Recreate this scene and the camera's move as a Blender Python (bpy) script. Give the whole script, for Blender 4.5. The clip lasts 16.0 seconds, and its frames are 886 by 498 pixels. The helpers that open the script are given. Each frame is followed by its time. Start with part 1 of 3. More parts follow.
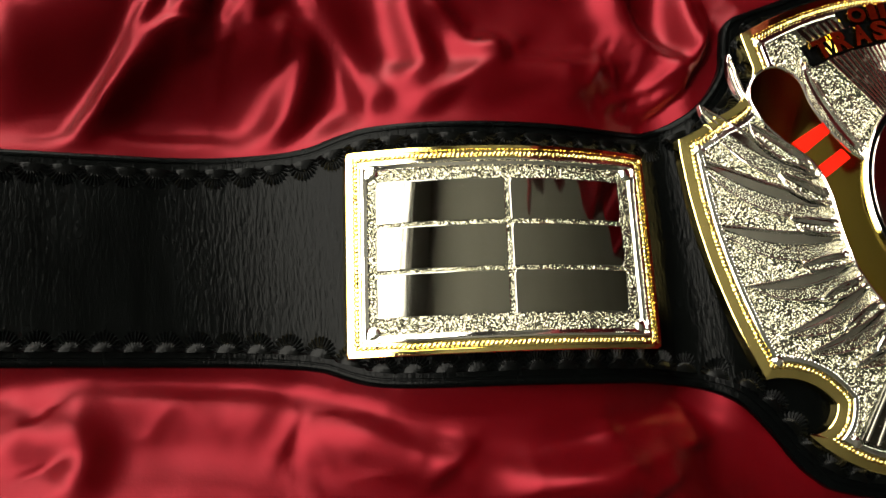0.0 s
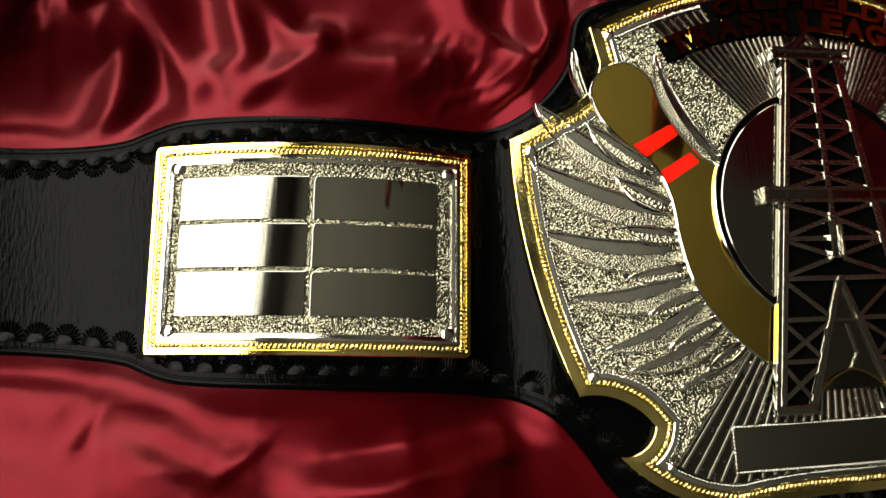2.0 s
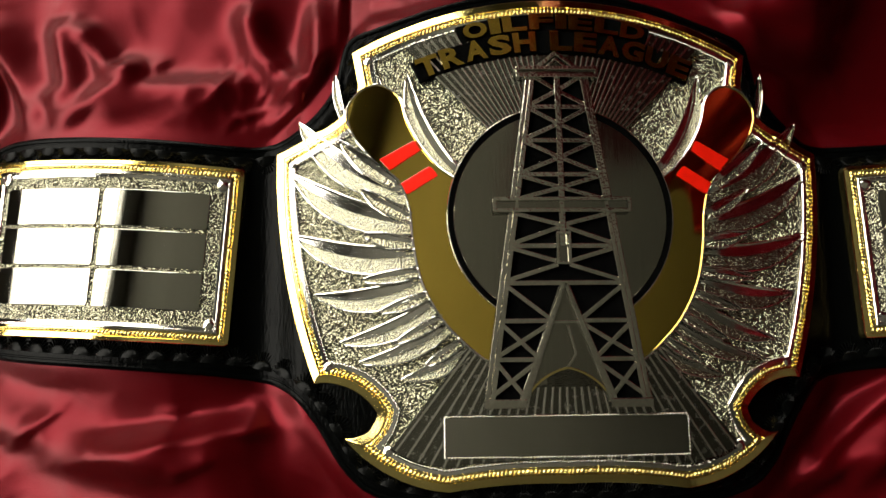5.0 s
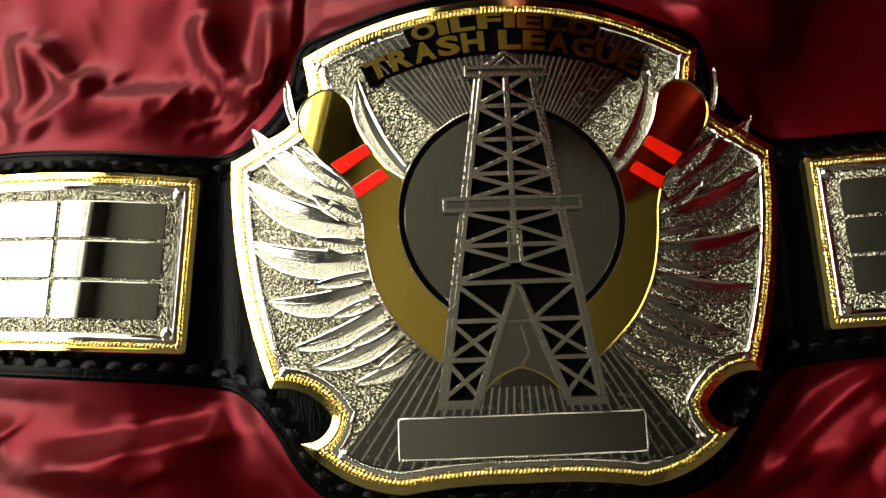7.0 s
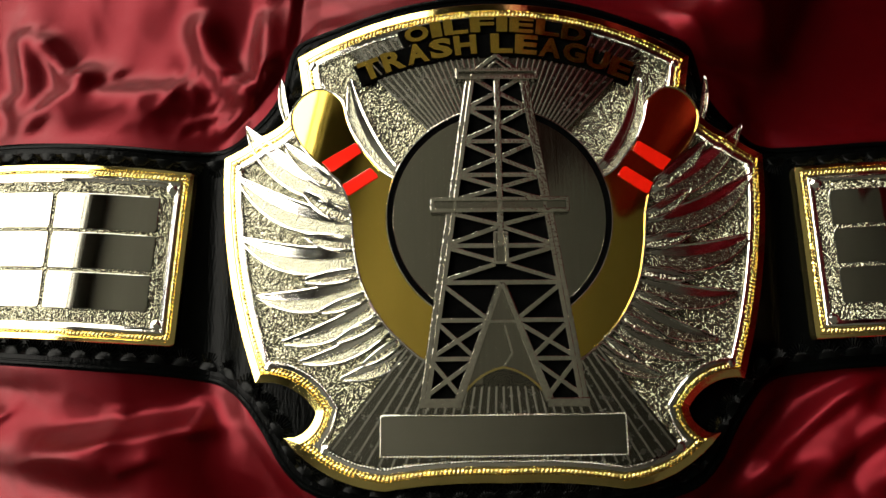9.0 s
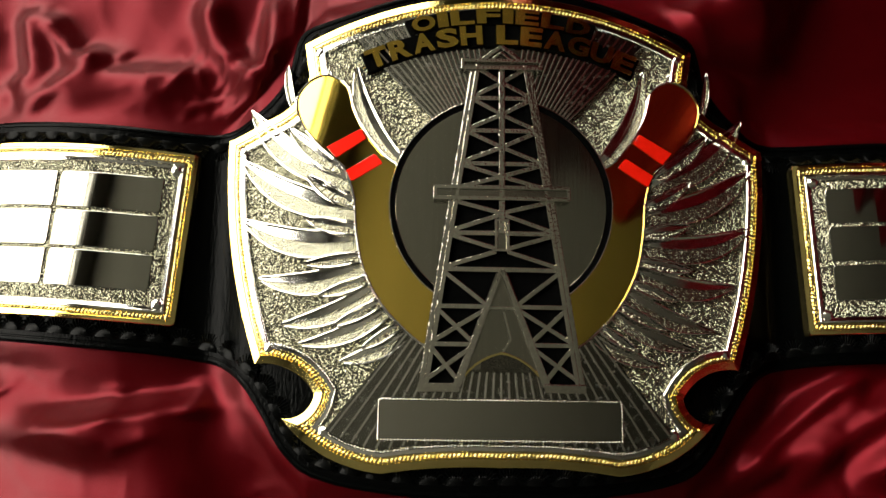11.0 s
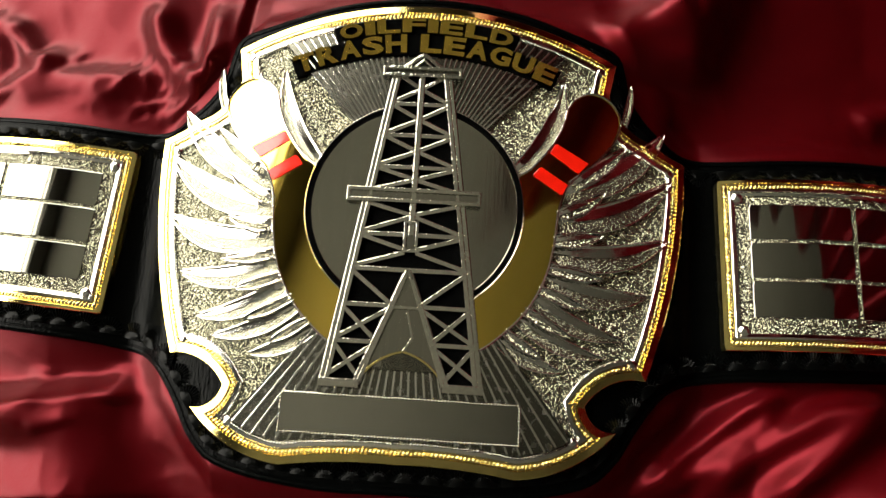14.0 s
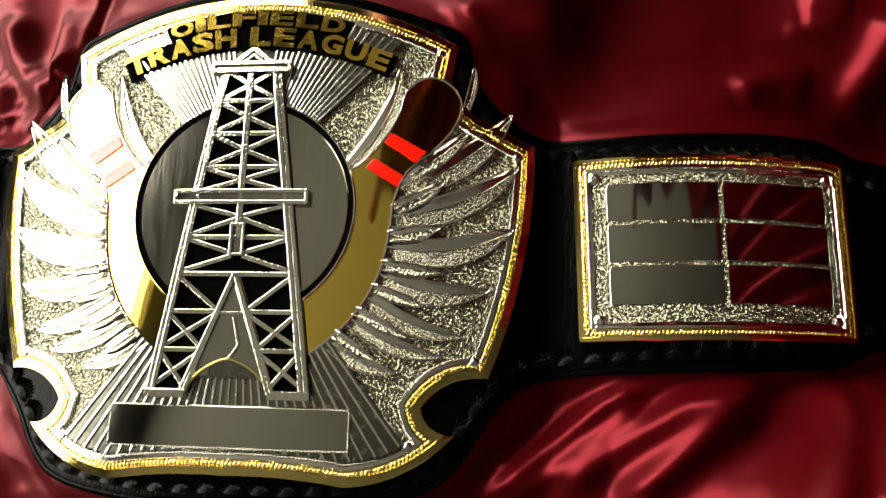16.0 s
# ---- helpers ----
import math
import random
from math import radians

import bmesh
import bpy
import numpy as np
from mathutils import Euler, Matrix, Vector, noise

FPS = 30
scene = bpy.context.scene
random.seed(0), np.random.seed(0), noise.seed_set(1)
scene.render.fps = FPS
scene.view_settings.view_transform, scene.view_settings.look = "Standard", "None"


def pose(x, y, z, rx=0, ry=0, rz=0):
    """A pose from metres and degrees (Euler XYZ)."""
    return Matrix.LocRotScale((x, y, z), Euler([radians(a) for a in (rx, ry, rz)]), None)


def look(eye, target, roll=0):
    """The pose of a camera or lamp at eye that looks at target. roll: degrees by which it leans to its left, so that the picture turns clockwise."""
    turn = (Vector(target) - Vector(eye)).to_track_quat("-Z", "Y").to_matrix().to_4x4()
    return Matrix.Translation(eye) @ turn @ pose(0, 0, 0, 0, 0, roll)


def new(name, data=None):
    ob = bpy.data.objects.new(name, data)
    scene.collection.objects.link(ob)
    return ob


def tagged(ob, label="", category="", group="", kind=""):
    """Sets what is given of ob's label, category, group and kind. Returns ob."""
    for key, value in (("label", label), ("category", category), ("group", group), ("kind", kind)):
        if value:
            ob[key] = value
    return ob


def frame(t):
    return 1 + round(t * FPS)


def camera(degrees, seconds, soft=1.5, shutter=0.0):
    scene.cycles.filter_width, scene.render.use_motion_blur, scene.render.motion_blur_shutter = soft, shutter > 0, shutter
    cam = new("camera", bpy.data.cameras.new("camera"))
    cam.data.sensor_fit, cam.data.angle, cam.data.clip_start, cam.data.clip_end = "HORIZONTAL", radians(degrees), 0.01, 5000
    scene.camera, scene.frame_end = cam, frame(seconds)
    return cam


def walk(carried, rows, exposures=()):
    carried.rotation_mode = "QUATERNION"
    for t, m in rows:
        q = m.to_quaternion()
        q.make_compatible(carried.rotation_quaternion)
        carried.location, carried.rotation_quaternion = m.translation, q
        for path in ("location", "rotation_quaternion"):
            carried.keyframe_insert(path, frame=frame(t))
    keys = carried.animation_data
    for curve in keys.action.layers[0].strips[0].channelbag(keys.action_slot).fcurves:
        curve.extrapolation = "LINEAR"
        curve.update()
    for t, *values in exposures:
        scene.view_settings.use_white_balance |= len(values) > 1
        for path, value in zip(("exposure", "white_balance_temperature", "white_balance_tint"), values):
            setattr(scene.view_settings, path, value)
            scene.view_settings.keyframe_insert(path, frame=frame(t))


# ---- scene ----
cam = camera(58.1, 16.0)
PATH = [
    (0, (-0.398, -0.067, 0.403), (0.241, 0.307, -1.455), 55.3),
    (0.5, (-0.385, -0.067, 0.399), (0.24, 0.294, -1.466), 55.7),
    (1, (-0.352, -0.063, 0.404), (0.217, 0.278, -1.483), 55.6),
    (1.5, (-0.304, -0.067, 0.419), (0.171, 0.28, -1.492), 50.9),
    (2, (-0.269, -0.062, 0.429), (0.169, 0.261, -1.496), 51.5),
    (2.5, (-0.244, -0.059, 0.442), (0.151, 0.266, -1.491), 48.1),
    (3, (-0.227, -0.064, 0.455), (0.126, 0.278, -1.484), 43.2),
    (3.5, (-0.187, -0.075, 0.467), (0.104, 0.279, -1.48), 37.2),
    (4, (-0.14, -0.08, 0.478), (0.073, 0.289, -1.476), 28.3),
    (4.5, (-0.116, -0.074, 0.488), (0.034, 0.256, -1.479), 24.1),
    (5, (-0.082, -0.072, 0.501), (0.016, 0.251, -1.47), 16.3),
    (5.2, (-0.073, -0.078, 0.501), (0.013, 0.266, -1.467), 13.8),
    (7.3, (-0.039, -0.075, 0.501), (-0.007, 0.265, -1.47), 3.2),
    (7.5, (-0.033, -0.075, 0.501), (-0.014, 0.269, -1.469), 1.2),
    (8, (-0.031, -0.079, 0.501), (-0.003, 0.27, -1.468), 2.9),
    (8.5, (-0.033, -0.081, 0.504), (-0.01, 0.276, -1.464), 2.7),
    (10.8, (-0.038, -0.091, 0.503), (0.006, 0.29, -1.46), 6.6),
    (11, (-0.04, -0.093, 0.506), (0.005, 0.29, -1.456), 7.6),
    (11.5, (-0.048, -0.089, 0.516), (0.015, 0.313, -1.443), 7.4),
    (12, (-0.08, -0.095, 0.514), (0.085, 0.302, -1.439), 20.3),
    (12.5, (-0.053, -0.104, 0.52), (0.042, 0.338, -1.428), 16.1),
    (13, (-0.032, -0.119, 0.522), (-0.018, 0.346, -1.423), 6.2),
    (13.5, (-0.004, -0.113, 0.524), (-0.047, 0.353, -1.42), -1.8),
    (14, (0.035, -0.105, 0.512), (-0.048, 0.337, -1.436), -7.2),
    (14.5, (0.058, -0.095, 0.504), (-0.078, 0.317, -1.448), -15.7),
    (15, (0.103, -0.086, 0.49), (-0.084, 0.297, -1.464), -24.3),
    (15.5, (0.133, -0.083, 0.49), (-0.087, 0.309, -1.459), -27.6),
    (16, (0.154, -0.089, 0.486), (-0.085, 0.307, -1.459), -30.1),
]
# the clip's own automatic exposure
EXPOSURES = [(0.0, -0.22), (1.0, -0.25), (1.5, -0.38), (2.0, -0.95), (2.5, -1.2), (3.0, -1.2), (3.5, -0.95), (4.0, -1.0), (5.0, -0.85), (8.0, -0.76), (11.0, -0.83), (12.0, -0.58), (12.5, -0.42), (13.5, -0.27), (14.0, -0.45),
             (14.5, -0.95), (15.0, -0.8), (15.5, -0.53), (16.0, -0.22)]
walk(cam, [(t, look(eye, target, roll)) for t, eye, target, roll in PATH], EXPOSURES)

# ---------------------------------------------------------------- world and light
world = bpy.data.worlds.new("sky")
scene.world = world
world.use_nodes = True
wn = world.node_tree
sky = wn.nodes.new("ShaderNodeTexSky")
sky.sky_type, sky.sun_disc, sky.sun_elevation, sky.sun_rotation = "NISHITA", False, radians(38), radians(-60)
wn.links.new(sky.outputs[0], wn.nodes["Background"].inputs[0])
wn.nodes["Background"].inputs[1].default_value = 0.06
SKY_GLOW = 13.5


# ---------------------------------------------------------------- materials
def material(name, color, rough=0.4, metal=0.0, vary=0.0, vary_scale=40.0, rough_vary=0.0, bump=(), coat=0.0, sheen=0.0, emit=0.0, stretch=(1, 1, 1), spec=0.5, tint=(1, 1, 1)):
    """A Principled material in metres: colour variation at vary_scale, and bumps as (kind, scale, strength, distance)."""
    m = bpy.data.materials.new(name)
    m.use_nodes = True
    t = m.node_tree
    b = t.nodes["Principled BSDF"]
    b.inputs["Base Color"].default_value = (*color, 1)
    b.inputs["Roughness"].default_value, b.inputs["Metallic"].default_value = rough, metal
    b.inputs["Coat Weight"].default_value, b.inputs["Sheen Weight"].default_value = coat, sheen
    b.inputs["Specular IOR Level"].default_value, b.inputs["Specular Tint"].default_value = spec, (*tint, 1)
    co = t.nodes.new("ShaderNodeTexCoord")
    mp = t.nodes.new("ShaderNodeMapping")
    mp.inputs["Scale"].default_value = stretch
    t.links.new(co.outputs["Object"], mp.inputs["Vector"])
    if vary:
        n = t.nodes.new("ShaderNodeTexNoise")
        n.inputs["Scale"].default_value, n.inputs["Detail"].default_value = vary_scale, 6
        t.links.new(mp.outputs[0], n.inputs["Vector"])
        r = t.nodes.new("ShaderNodeMapRange")
        r.inputs["From Min"].default_value, r.inputs["From Max"].default_value = 0.3, 0.7
        r.inputs["To Min"].default_value, r.inputs["To Max"].default_value = 1 - vary, 1 + vary
        t.links.new(n.outputs["Fac"], r.inputs["Value"])
        x = t.nodes.new("ShaderNodeVectorMath")
        x.operation = "SCALE"
        x.inputs[0].default_value = color
        t.links.new(r.outputs[0], x.inputs["Scale"])
        t.links.new(x.outputs[0], b.inputs["Base Color"])
        if rough_vary:
            q = t.nodes.new("ShaderNodeMapRange")
            q.inputs["From Min"].default_value, q.inputs["From Max"].default_value = 0.3, 0.7
            q.inputs["To Min"].default_value, q.inputs["To Max"].default_value = max(0.01, rough - rough_vary), rough + rough_vary
            t.links.new(n.outputs["Fac"], q.inputs["Value"])
            t.links.new(q.outputs[0], b.inputs["Roughness"])
    last = None
    for kind, scale, strength, distance in bump:
        n = t.nodes.new("ShaderNodeTexVoronoi" if kind == "cells" else "ShaderNodeTexNoise")
        n.inputs["Scale"].default_value = scale
        if kind != "cells":
            n.inputs["Detail"].default_value = 4
        t.links.new(mp.outputs[0], n.inputs["Vector"])
        u = t.nodes.new("ShaderNodeBump")
        u.inputs["Strength"].default_value, u.inputs["Distance"].default_value = strength, distance
        t.links.new(n.outputs["Distance" if kind == "cells" else "Fac"], u.inputs["Height"])
        if last:
            t.links.new(last.outputs[0], u.inputs["Normal"])
        last = u
    if last:
        t.links.new(last.outputs[0], b.inputs["Normal"])
    if emit:
        b.inputs["Emission Color"].default_value, b.inputs["Emission Strength"].default_value = (1.0, 0.96, 0.84, 1), emit
    return m


SATIN = material("red_satin", (0.048, 0.0004, 0.0012), 0.35, 0.12, 0.12, 9, 0.05, bump=(("noise", 900, 0.06, 0.001), ("noise", 60, 0.10, 0.004)), spec=0.72, tint=(1.0, 0.10, 0.145))
LEATHER = material("black_leather", (0.0008, 0.0010, 0.0010), 0.19, 0.0, 0.3, 60, 0.05, bump=(("noise", 420, 0.34, 0.0010), ("noise", 110, 0.10, 0.0014)), stretch=(1.6, 0.45, 1), spec=0.042)
TOOLED = material("tooled_leather", (0.001, 0.0012, 0.0012), 0.32, 0.0, 0.3, 90, 0.05, bump=(("noise", 700, 0.2, 0.0008),), spec=0.07)
GOLD = material("gold_plating", (0.90, 0.73, 0.27), 0.09, 1.0, 0.06, 120, 0.03, bump=(("noise", 350, 0.05, 0.0006),))
ROPE = material("gold_rope", (0.90, 0.73, 0.27), 0.20, 1.0, 0.08, 300, 0.05, bump=(("cells", 900, 0.4, 0.0006),))
GOLD_MIRROR = material("gold_mirror", (0.88, 0.64, 0.13), 0.05, 1.0, 0.03, 25, 0.015, bump=(("noise", 30, 0.03, 0.001),))
SILVER = material("silver_plating", (0.88, 0.86, 0.80), 0.09, 1.0, 0.05, 150, 0.03, bump=(("noise", 300, 0.05, 0.0006),))
STEEL = material("nickel_bars", (0.64, 0.62, 0.54), 0.13, 1.0, 0.12, 500, 0.05, bump=(("cells", 650, 0.22, 0.0005), ("noise", 300, 0.06, 0.0006)))
MIRROR = material("silver_mirror", (0.42, 0.41, 0.36), 0.05, 1.0, 0.02, 20, 0.015, bump=(("noise", 22, 0.02, 0.001),))
BRUSHED = material("brushed_nickel", (0.34, 0.33, 0.28), 0.11, 1.0, 0.04, 260, 0.04, bump=(("noise", 500, 0.05, 0.0004),), stretch=(3, 0.08, 1))
RAY_GROUND = material("ray_ground", (0.17, 0.165, 0.138), 0.24, 1.0, 0.06, 260, 0.05, bump=(("noise", 500, 0.06, 0.0004),))
STIPPLE = material("stippled_silver", (0.33, 0.32, 0.24), 0.16, 1.0, 0.18, 700, 0.06)
GRAIN = material("grained_silver", (0.40, 0.39, 0.30), 0.22, 1.0, 0.22, 1000, 0.08, bump=(("cells", 1100, 0.55, 0.0008), ("noise", 2200, 0.4, 0.0006)))
BARBED = material("barbed_silver", (0.42, 0.41, 0.32), 0.22, 1.0, 0.16, 1100, 0.06, bump=(("cells", 850, 0.9, 0.0010),))
# a deeper gold than the rim's, for the letters
DARK_GOLD = material("darker_gold", (0.62, 0.43, 0.08), 0.12, 1.0, 0.10, 200, 0.04, bump=(("noise", 300, 0.06, 0.0006),))
RED = material("red_enamel", (0.80, 0.012, 0.004), 0.12, 0.0, 0.05, 200, 0.03, coat=0.6)
BLACK = material("black_enamel", (0.002, 0.002, 0.002), 0.6, 0.0, 0.2, 200, spec=0.0)
PLASTER = material("plaster", (0.100, 0.098, 0.080), 0.8, 0.0, 0.06, 3, bump=(("noise", 90, 0.1, 0.002),))
BOARDS = material("floor_boards", (0.07, 0.05, 0.035), 0.5, 0.0, 0.25, 4, bump=(("noise", 60, 0.1, 0.002),), stretch=(0.3, 3, 1))
WHITE = material("white_paint", (0.78, 0.77, 0.74), 0.45, 0.0, 0.04, 20)
GLOW = material("bright_sky", (0.8, 0.8, 0.8), 1.0, emit=SKY_GLOW)


# ---------------------------------------------------------------- mesh helpers
def link_mesh(name, bm, mats, smooth=32):
    me = bpy.data.meshes.new(name)
    bm.normal_update()
    bm.to_mesh(me)
    bm.free()
    for m in mats if isinstance(mats, (list, tuple)) else [mats]:
        me.materials.append(m)
    if smooth:
        me.shade_smooth()
        me.set_sharp_from_angle(angle=radians(smooth))
    return new(name, me)


def part(name, bm, mats, parent, label="", smooth=15):
    ob = link_mesh(name, bm, mats, smooth)
    ob.parent = parent
    return tagged(ob, label)


def box(bm, lo, hi, m=None):
    vs = bmesh.ops.create_cube(bm, size=1)["verts"]
    for v in vs:
        v.co = Vector([lo[i] + (v.co[i] + 0.5) * (hi[i] - lo[i]) for i in range(3)])
        if m:
            v.co = m @ v.co
    return vs


def arc_path(nodes, step=0.003):
    """Points along nodes (x, y, bulge): bulge is a quarter-angle tangent, positive to the right of the way."""
    out = []
    for (x0, y0, b), (x1, y1, _) in zip(nodes, nodes[1:]):
        a, c = Vector((x0, y0)), Vector((x1, y1))
        d = c - a
        n = max(2, round(d.length * (1 + abs(b)) / step))
        for i in range(n):
            t = i / n
            if abs(b) < 1e-4:
                p = a + d * t
            else:
                ang = 4 * math.atan(b)
                r = d.length / (2 * math.sin(ang / 2))
                mid = (a + c) / 2
                cen = mid + Vector((-d.y, d.x)).normalized() * r * math.cos(ang / 2)
                q = a - cen
                th = ang * t
                p = cen + Vector((q.x * math.cos(th) - q.y * math.sin(th), q.x * math.sin(th) + q.y * math.cos(th)))
            out.append((p.x, p.y))
    out.append(nodes[-1][:2])
    return out


def mirrored(half):
    """A closed outline from its left half, listed from the top middle to the bottom middle."""
    return half + [(-x, y) for x, y in reversed(half[1:-1])]


def chaikin(pts, times=2, closed=True):
    for _ in range(times):
        out = []
        n = len(pts)
        for i in range(n if closed else n - 1):
            (x0, y0), (x1, y1) = pts[i], pts[(i + 1) % n]
            out += [(0.75 * x0 + 0.25 * x1, 0.75 * y0 + 0.25 * y1), (0.25 * x0 + 0.75 * x1, 0.25 * y0 + 0.75 * y1)]
        pts = out
    return pts


def resample(pts, step, closed=True):
    p = np.array(pts + [pts[0]] if closed else pts, float)
    s = np.r_[0, np.cumsum(np.hypot(*np.diff(p, axis=0).T))]
    n = max(3, round(s[-1] / step))
    q = np.linspace(0, s[-1], n + 1)
    if closed:
        q = q[:-1]
    return list(zip(np.interp(q, s, p[:, 0]).tolist(), np.interp(q, s, p[:, 1]).tolist()))


def area(pts):
    return 0.5 * sum(a[0] * b[1] - b[0] * a[1] for a, b in zip(pts, pts[1:] + pts[:1]))


def inset(pts, d, limit=1.5):
    """The counter-clockwise closed outline moved inwards by d."""
    if d == 0:
        return list(pts)
    n, out = len(pts), []
    for i in range(n):
        a, p, c = Vector(pts[i - 1]), Vector(pts[i]), Vector(pts[(i + 1) % n])
        u, v = (p - a).normalized(), (c - p).normalized()
        nu, nv = Vector((-u.y, u.x)), Vector((-v.y, v.x))
        k = nu + nv
        k = k.normalized() if k.length > 1e-6 else nu
        f = min(limit, 1 / max(0.2, k.dot(nu)))
        q = p + k * d * f
        out.append((q.x, q.y))
    # where the moved line folds over itself (sharp horns), bridge between the sound points
    o, src = np.array(out), np.array(pts)
    gap = np.sqrt(((o[:, None, :] - src[None, :, :]) ** 2).sum(-1)).min(1)
    ok = gap > abs(d) * 0.93
    if ok.all() or ok.sum() < 3:
        return out
    idx = np.arange(n)
    good = idx[ok]
    gx, gy = np.r_[good - n, good, good + n], np.tile(o[ok], (3, 1))
    o[:, 0], o[:, 1] = np.interp(idx, gx, gy[:, 0]), np.interp(idx, gx, gy[:, 1])
    return [(float(x), float(y)) for x, y in o]


def inside(x, y, pts):
    hit = False
    for (x0, y0), (x1, y1) in zip(pts, pts[1:] + pts[:1]):
        if (y0 > y) != (y1 > y) and x < (x1 - x0) * (y - y0) / (y1 - y0) + x0:
            hit = not hit
    return hit


def loft(outline, profile, warp, cap=True, open_rings=False, slices=0.004, cap_index=0, ring_index=None):
    """Rings of the outline moved inwards, by (inset, height), joined by quads and closed by a cap that is sliced
    along x so that it can follow the bend of warp(x, y, height)."""
    if area(outline) < 0:
        outline = outline[::-1]
    bm = bmesh.new()
    rings = []
    for d, h in profile:
        rings.append([bm.verts.new((x, y, h)) for x, y in inset(outline, d)])
    for k, (r0, r1) in enumerate(zip(rings, rings[1:])):
        for i in range(len(r0)):
            j = (i + 1) % len(r0)
            f = bm.faces.new((r0[i], r0[j], r1[j], r1[i]))
            if ring_index:
                f.material_index = ring_index[k]
    if cap:
        top = bm.faces.new(rings[-1])
        top.material_index = cap_index
        res = bmesh.ops.triangulate(bm, faces=[top])
        faces = res["faces"]
        xs = [x for x, _ in outline]
        x = min(xs) + slices
        while x < max(xs) and slices:
            es = {e for f in faces if f.is_valid for e in f.edges}
            vs = {v for f in faces if f.is_valid for v in f.verts}
            fs = [f for f in faces if f.is_valid]
            res = bmesh.ops.bisect_plane(bm, geom=[*vs, *es, *fs], plane_co=(x, 0, 0), plane_no=(1, 0, 0), dist=1e-6)
            faces = [g for g in res["geom"] if isinstance(g, bmesh.types.BMFace)]
            x += slices
    for v in bm.verts:
        v.co = warp(*v.co)
    return bm


def beam(bm, a, b, w, h0, h1, warp, taper=0.78, seg=0.007, slope=0.27):
    """A bar from a to b in the plate's plane, w wide, with sloping flanks, bent along the plate."""
    a, b = Vector(a), Vector(b)
    d = b - a
    n = max(1, math.ceil(d.length / seg))
    s = Vector((-d.y, d.x)).normalized() * w / 2
    shoulder = h1 - min((h1 - h0) * 0.3, slope * (0.95 - taper) * w / 2)
    rows = []
    for i in range(n + 1):
        p = a + d * i / n
        q = [(p + s, h0), (p + s * 0.95, shoulder), (p + s * taper, h1), (p - s * taper, h1), (p - s * 0.95, shoulder), (p - s, h0)]
        rows.append([bm.verts.new(warp(v.x, v.y, h)) for v, h in q])
    for r0, r1 in zip(rows, rows[1:]):
        for k in range(5):
            bm.faces.new((r0[k], r0[k + 1], r1[k + 1], r1[k]))
    bm.faces.new(rows[0])
    bm.faces.new(rows[-1][::-1])
    bmesh.ops.recalc_face_normals(bm, faces=bm.faces[:])
    return bm


def dome(bm, x, y, r, h0, h, warp, sides=12, rings=4):
    top = bm.verts.new(warp(x, y, h0 + h))
    last = None
    for k in range(1, rings + 1):
        a = k / rings * math.pi / 2
        ring = [bm.verts.new(warp(x + r * math.sin(a) * math.cos(2 * math.pi * i / sides), y + r * math.sin(a) * math.sin(2 * math.pi * i / sides), h0 + h * math.cos(a))) for i in range(sides)]
        for i in range(sides):
            j = (i + 1) % sides
            bm.faces.new((top, ring[i], ring[j]) if last is None else (last[i], ring[i], ring[j], last[j]))
        last = ring
    return bm


# ---------------------------------------------------------------- the belt's bend
MAIN_TOP, MAIN_BEND = 0.093, 1.01
SIDE_X, SIDE_TOP, SIDE_SLOPE, SIDE_BEND = 0.2465, 0.0653, 0.172, 0.18


def main_z(x):
    return MAIN_TOP - x * x / MAIN_BEND


def side_z(x):
    a = abs(x) - SIDE_X
    return SIDE_TOP - SIDE_SLOPE * a - a * a / (2 * SIDE_BEND)


def strap_z(x):
    """The leather's upper face: arched under the plates, flat on the cloth towards its ends."""
    a = abs(x)
    under_main, under_side = main_z(a) - 0.003, side_z(min(a, 0.32)) - 0.003
    if a < 0.135:
        return under_main
    if a < 0.17:
        t = (a - 0.135) / 0.035
        t = t * t * (3 - 2 * t)
        return under_main * (1 - t) + under_side * t
    if a <= 0.32:
        return under_side
    s = min(a - 0.32, 0.09)
    slope = SIDE_SLOPE + (0.32 - SIDE_X) / SIDE_BEND
    return under_side - slope * s + slope * s * s / 0.18


def sway(x):
    """How far the strap's middle line drifts from straight."""
    return (0.077 if x < 0 else 0.050) * max(0.0, abs(x) - 0.165)


def on_main(x, y, h):
    return Vector((x, y, main_z(x) + h))


def on_disc(x, y, h):
    """The round disc is almost flat."""
    return Vector((x, y, MAIN_TOP - 0.0004 - x * x / 3.2 + h))


def on_derrick(x, y, h):
    """The derrick is almost flat, and its tip dips towards the plate."""
    return on_disc(x, y, h - 0.05 * max(0.0, y - 0.073))


def on_fan(x, y, h):
    """The rays' ground bends a little less than the plate."""
    return Vector((x, y, MAIN_TOP - x * x / 1.4 + h))


def on_strap(x, y, h):
    return Vector((x, y + sway(x), strap_z(x) + h))


# ---------------------------------------------------------------- the room
ROOM = Matrix.Rotation(radians(55.7), 4, "Z")
# room axes: first along the window wall, second away from it towards the window
WALL_D, HEAD, SILL, LEFT, RIGHT = 1.5, 2.13, 0.40, -2.2, 1.5
LO, HI, BACK, TALL = -3.0, 2.8, -2.6, 2.6


def room_box(name, lo, hi, mat, label, category):
    bm = bmesh.new()
    box(bm, lo, hi, ROOM)
    return tagged(link_mesh(name, bm, mat, 0), label, category, kind="structure")


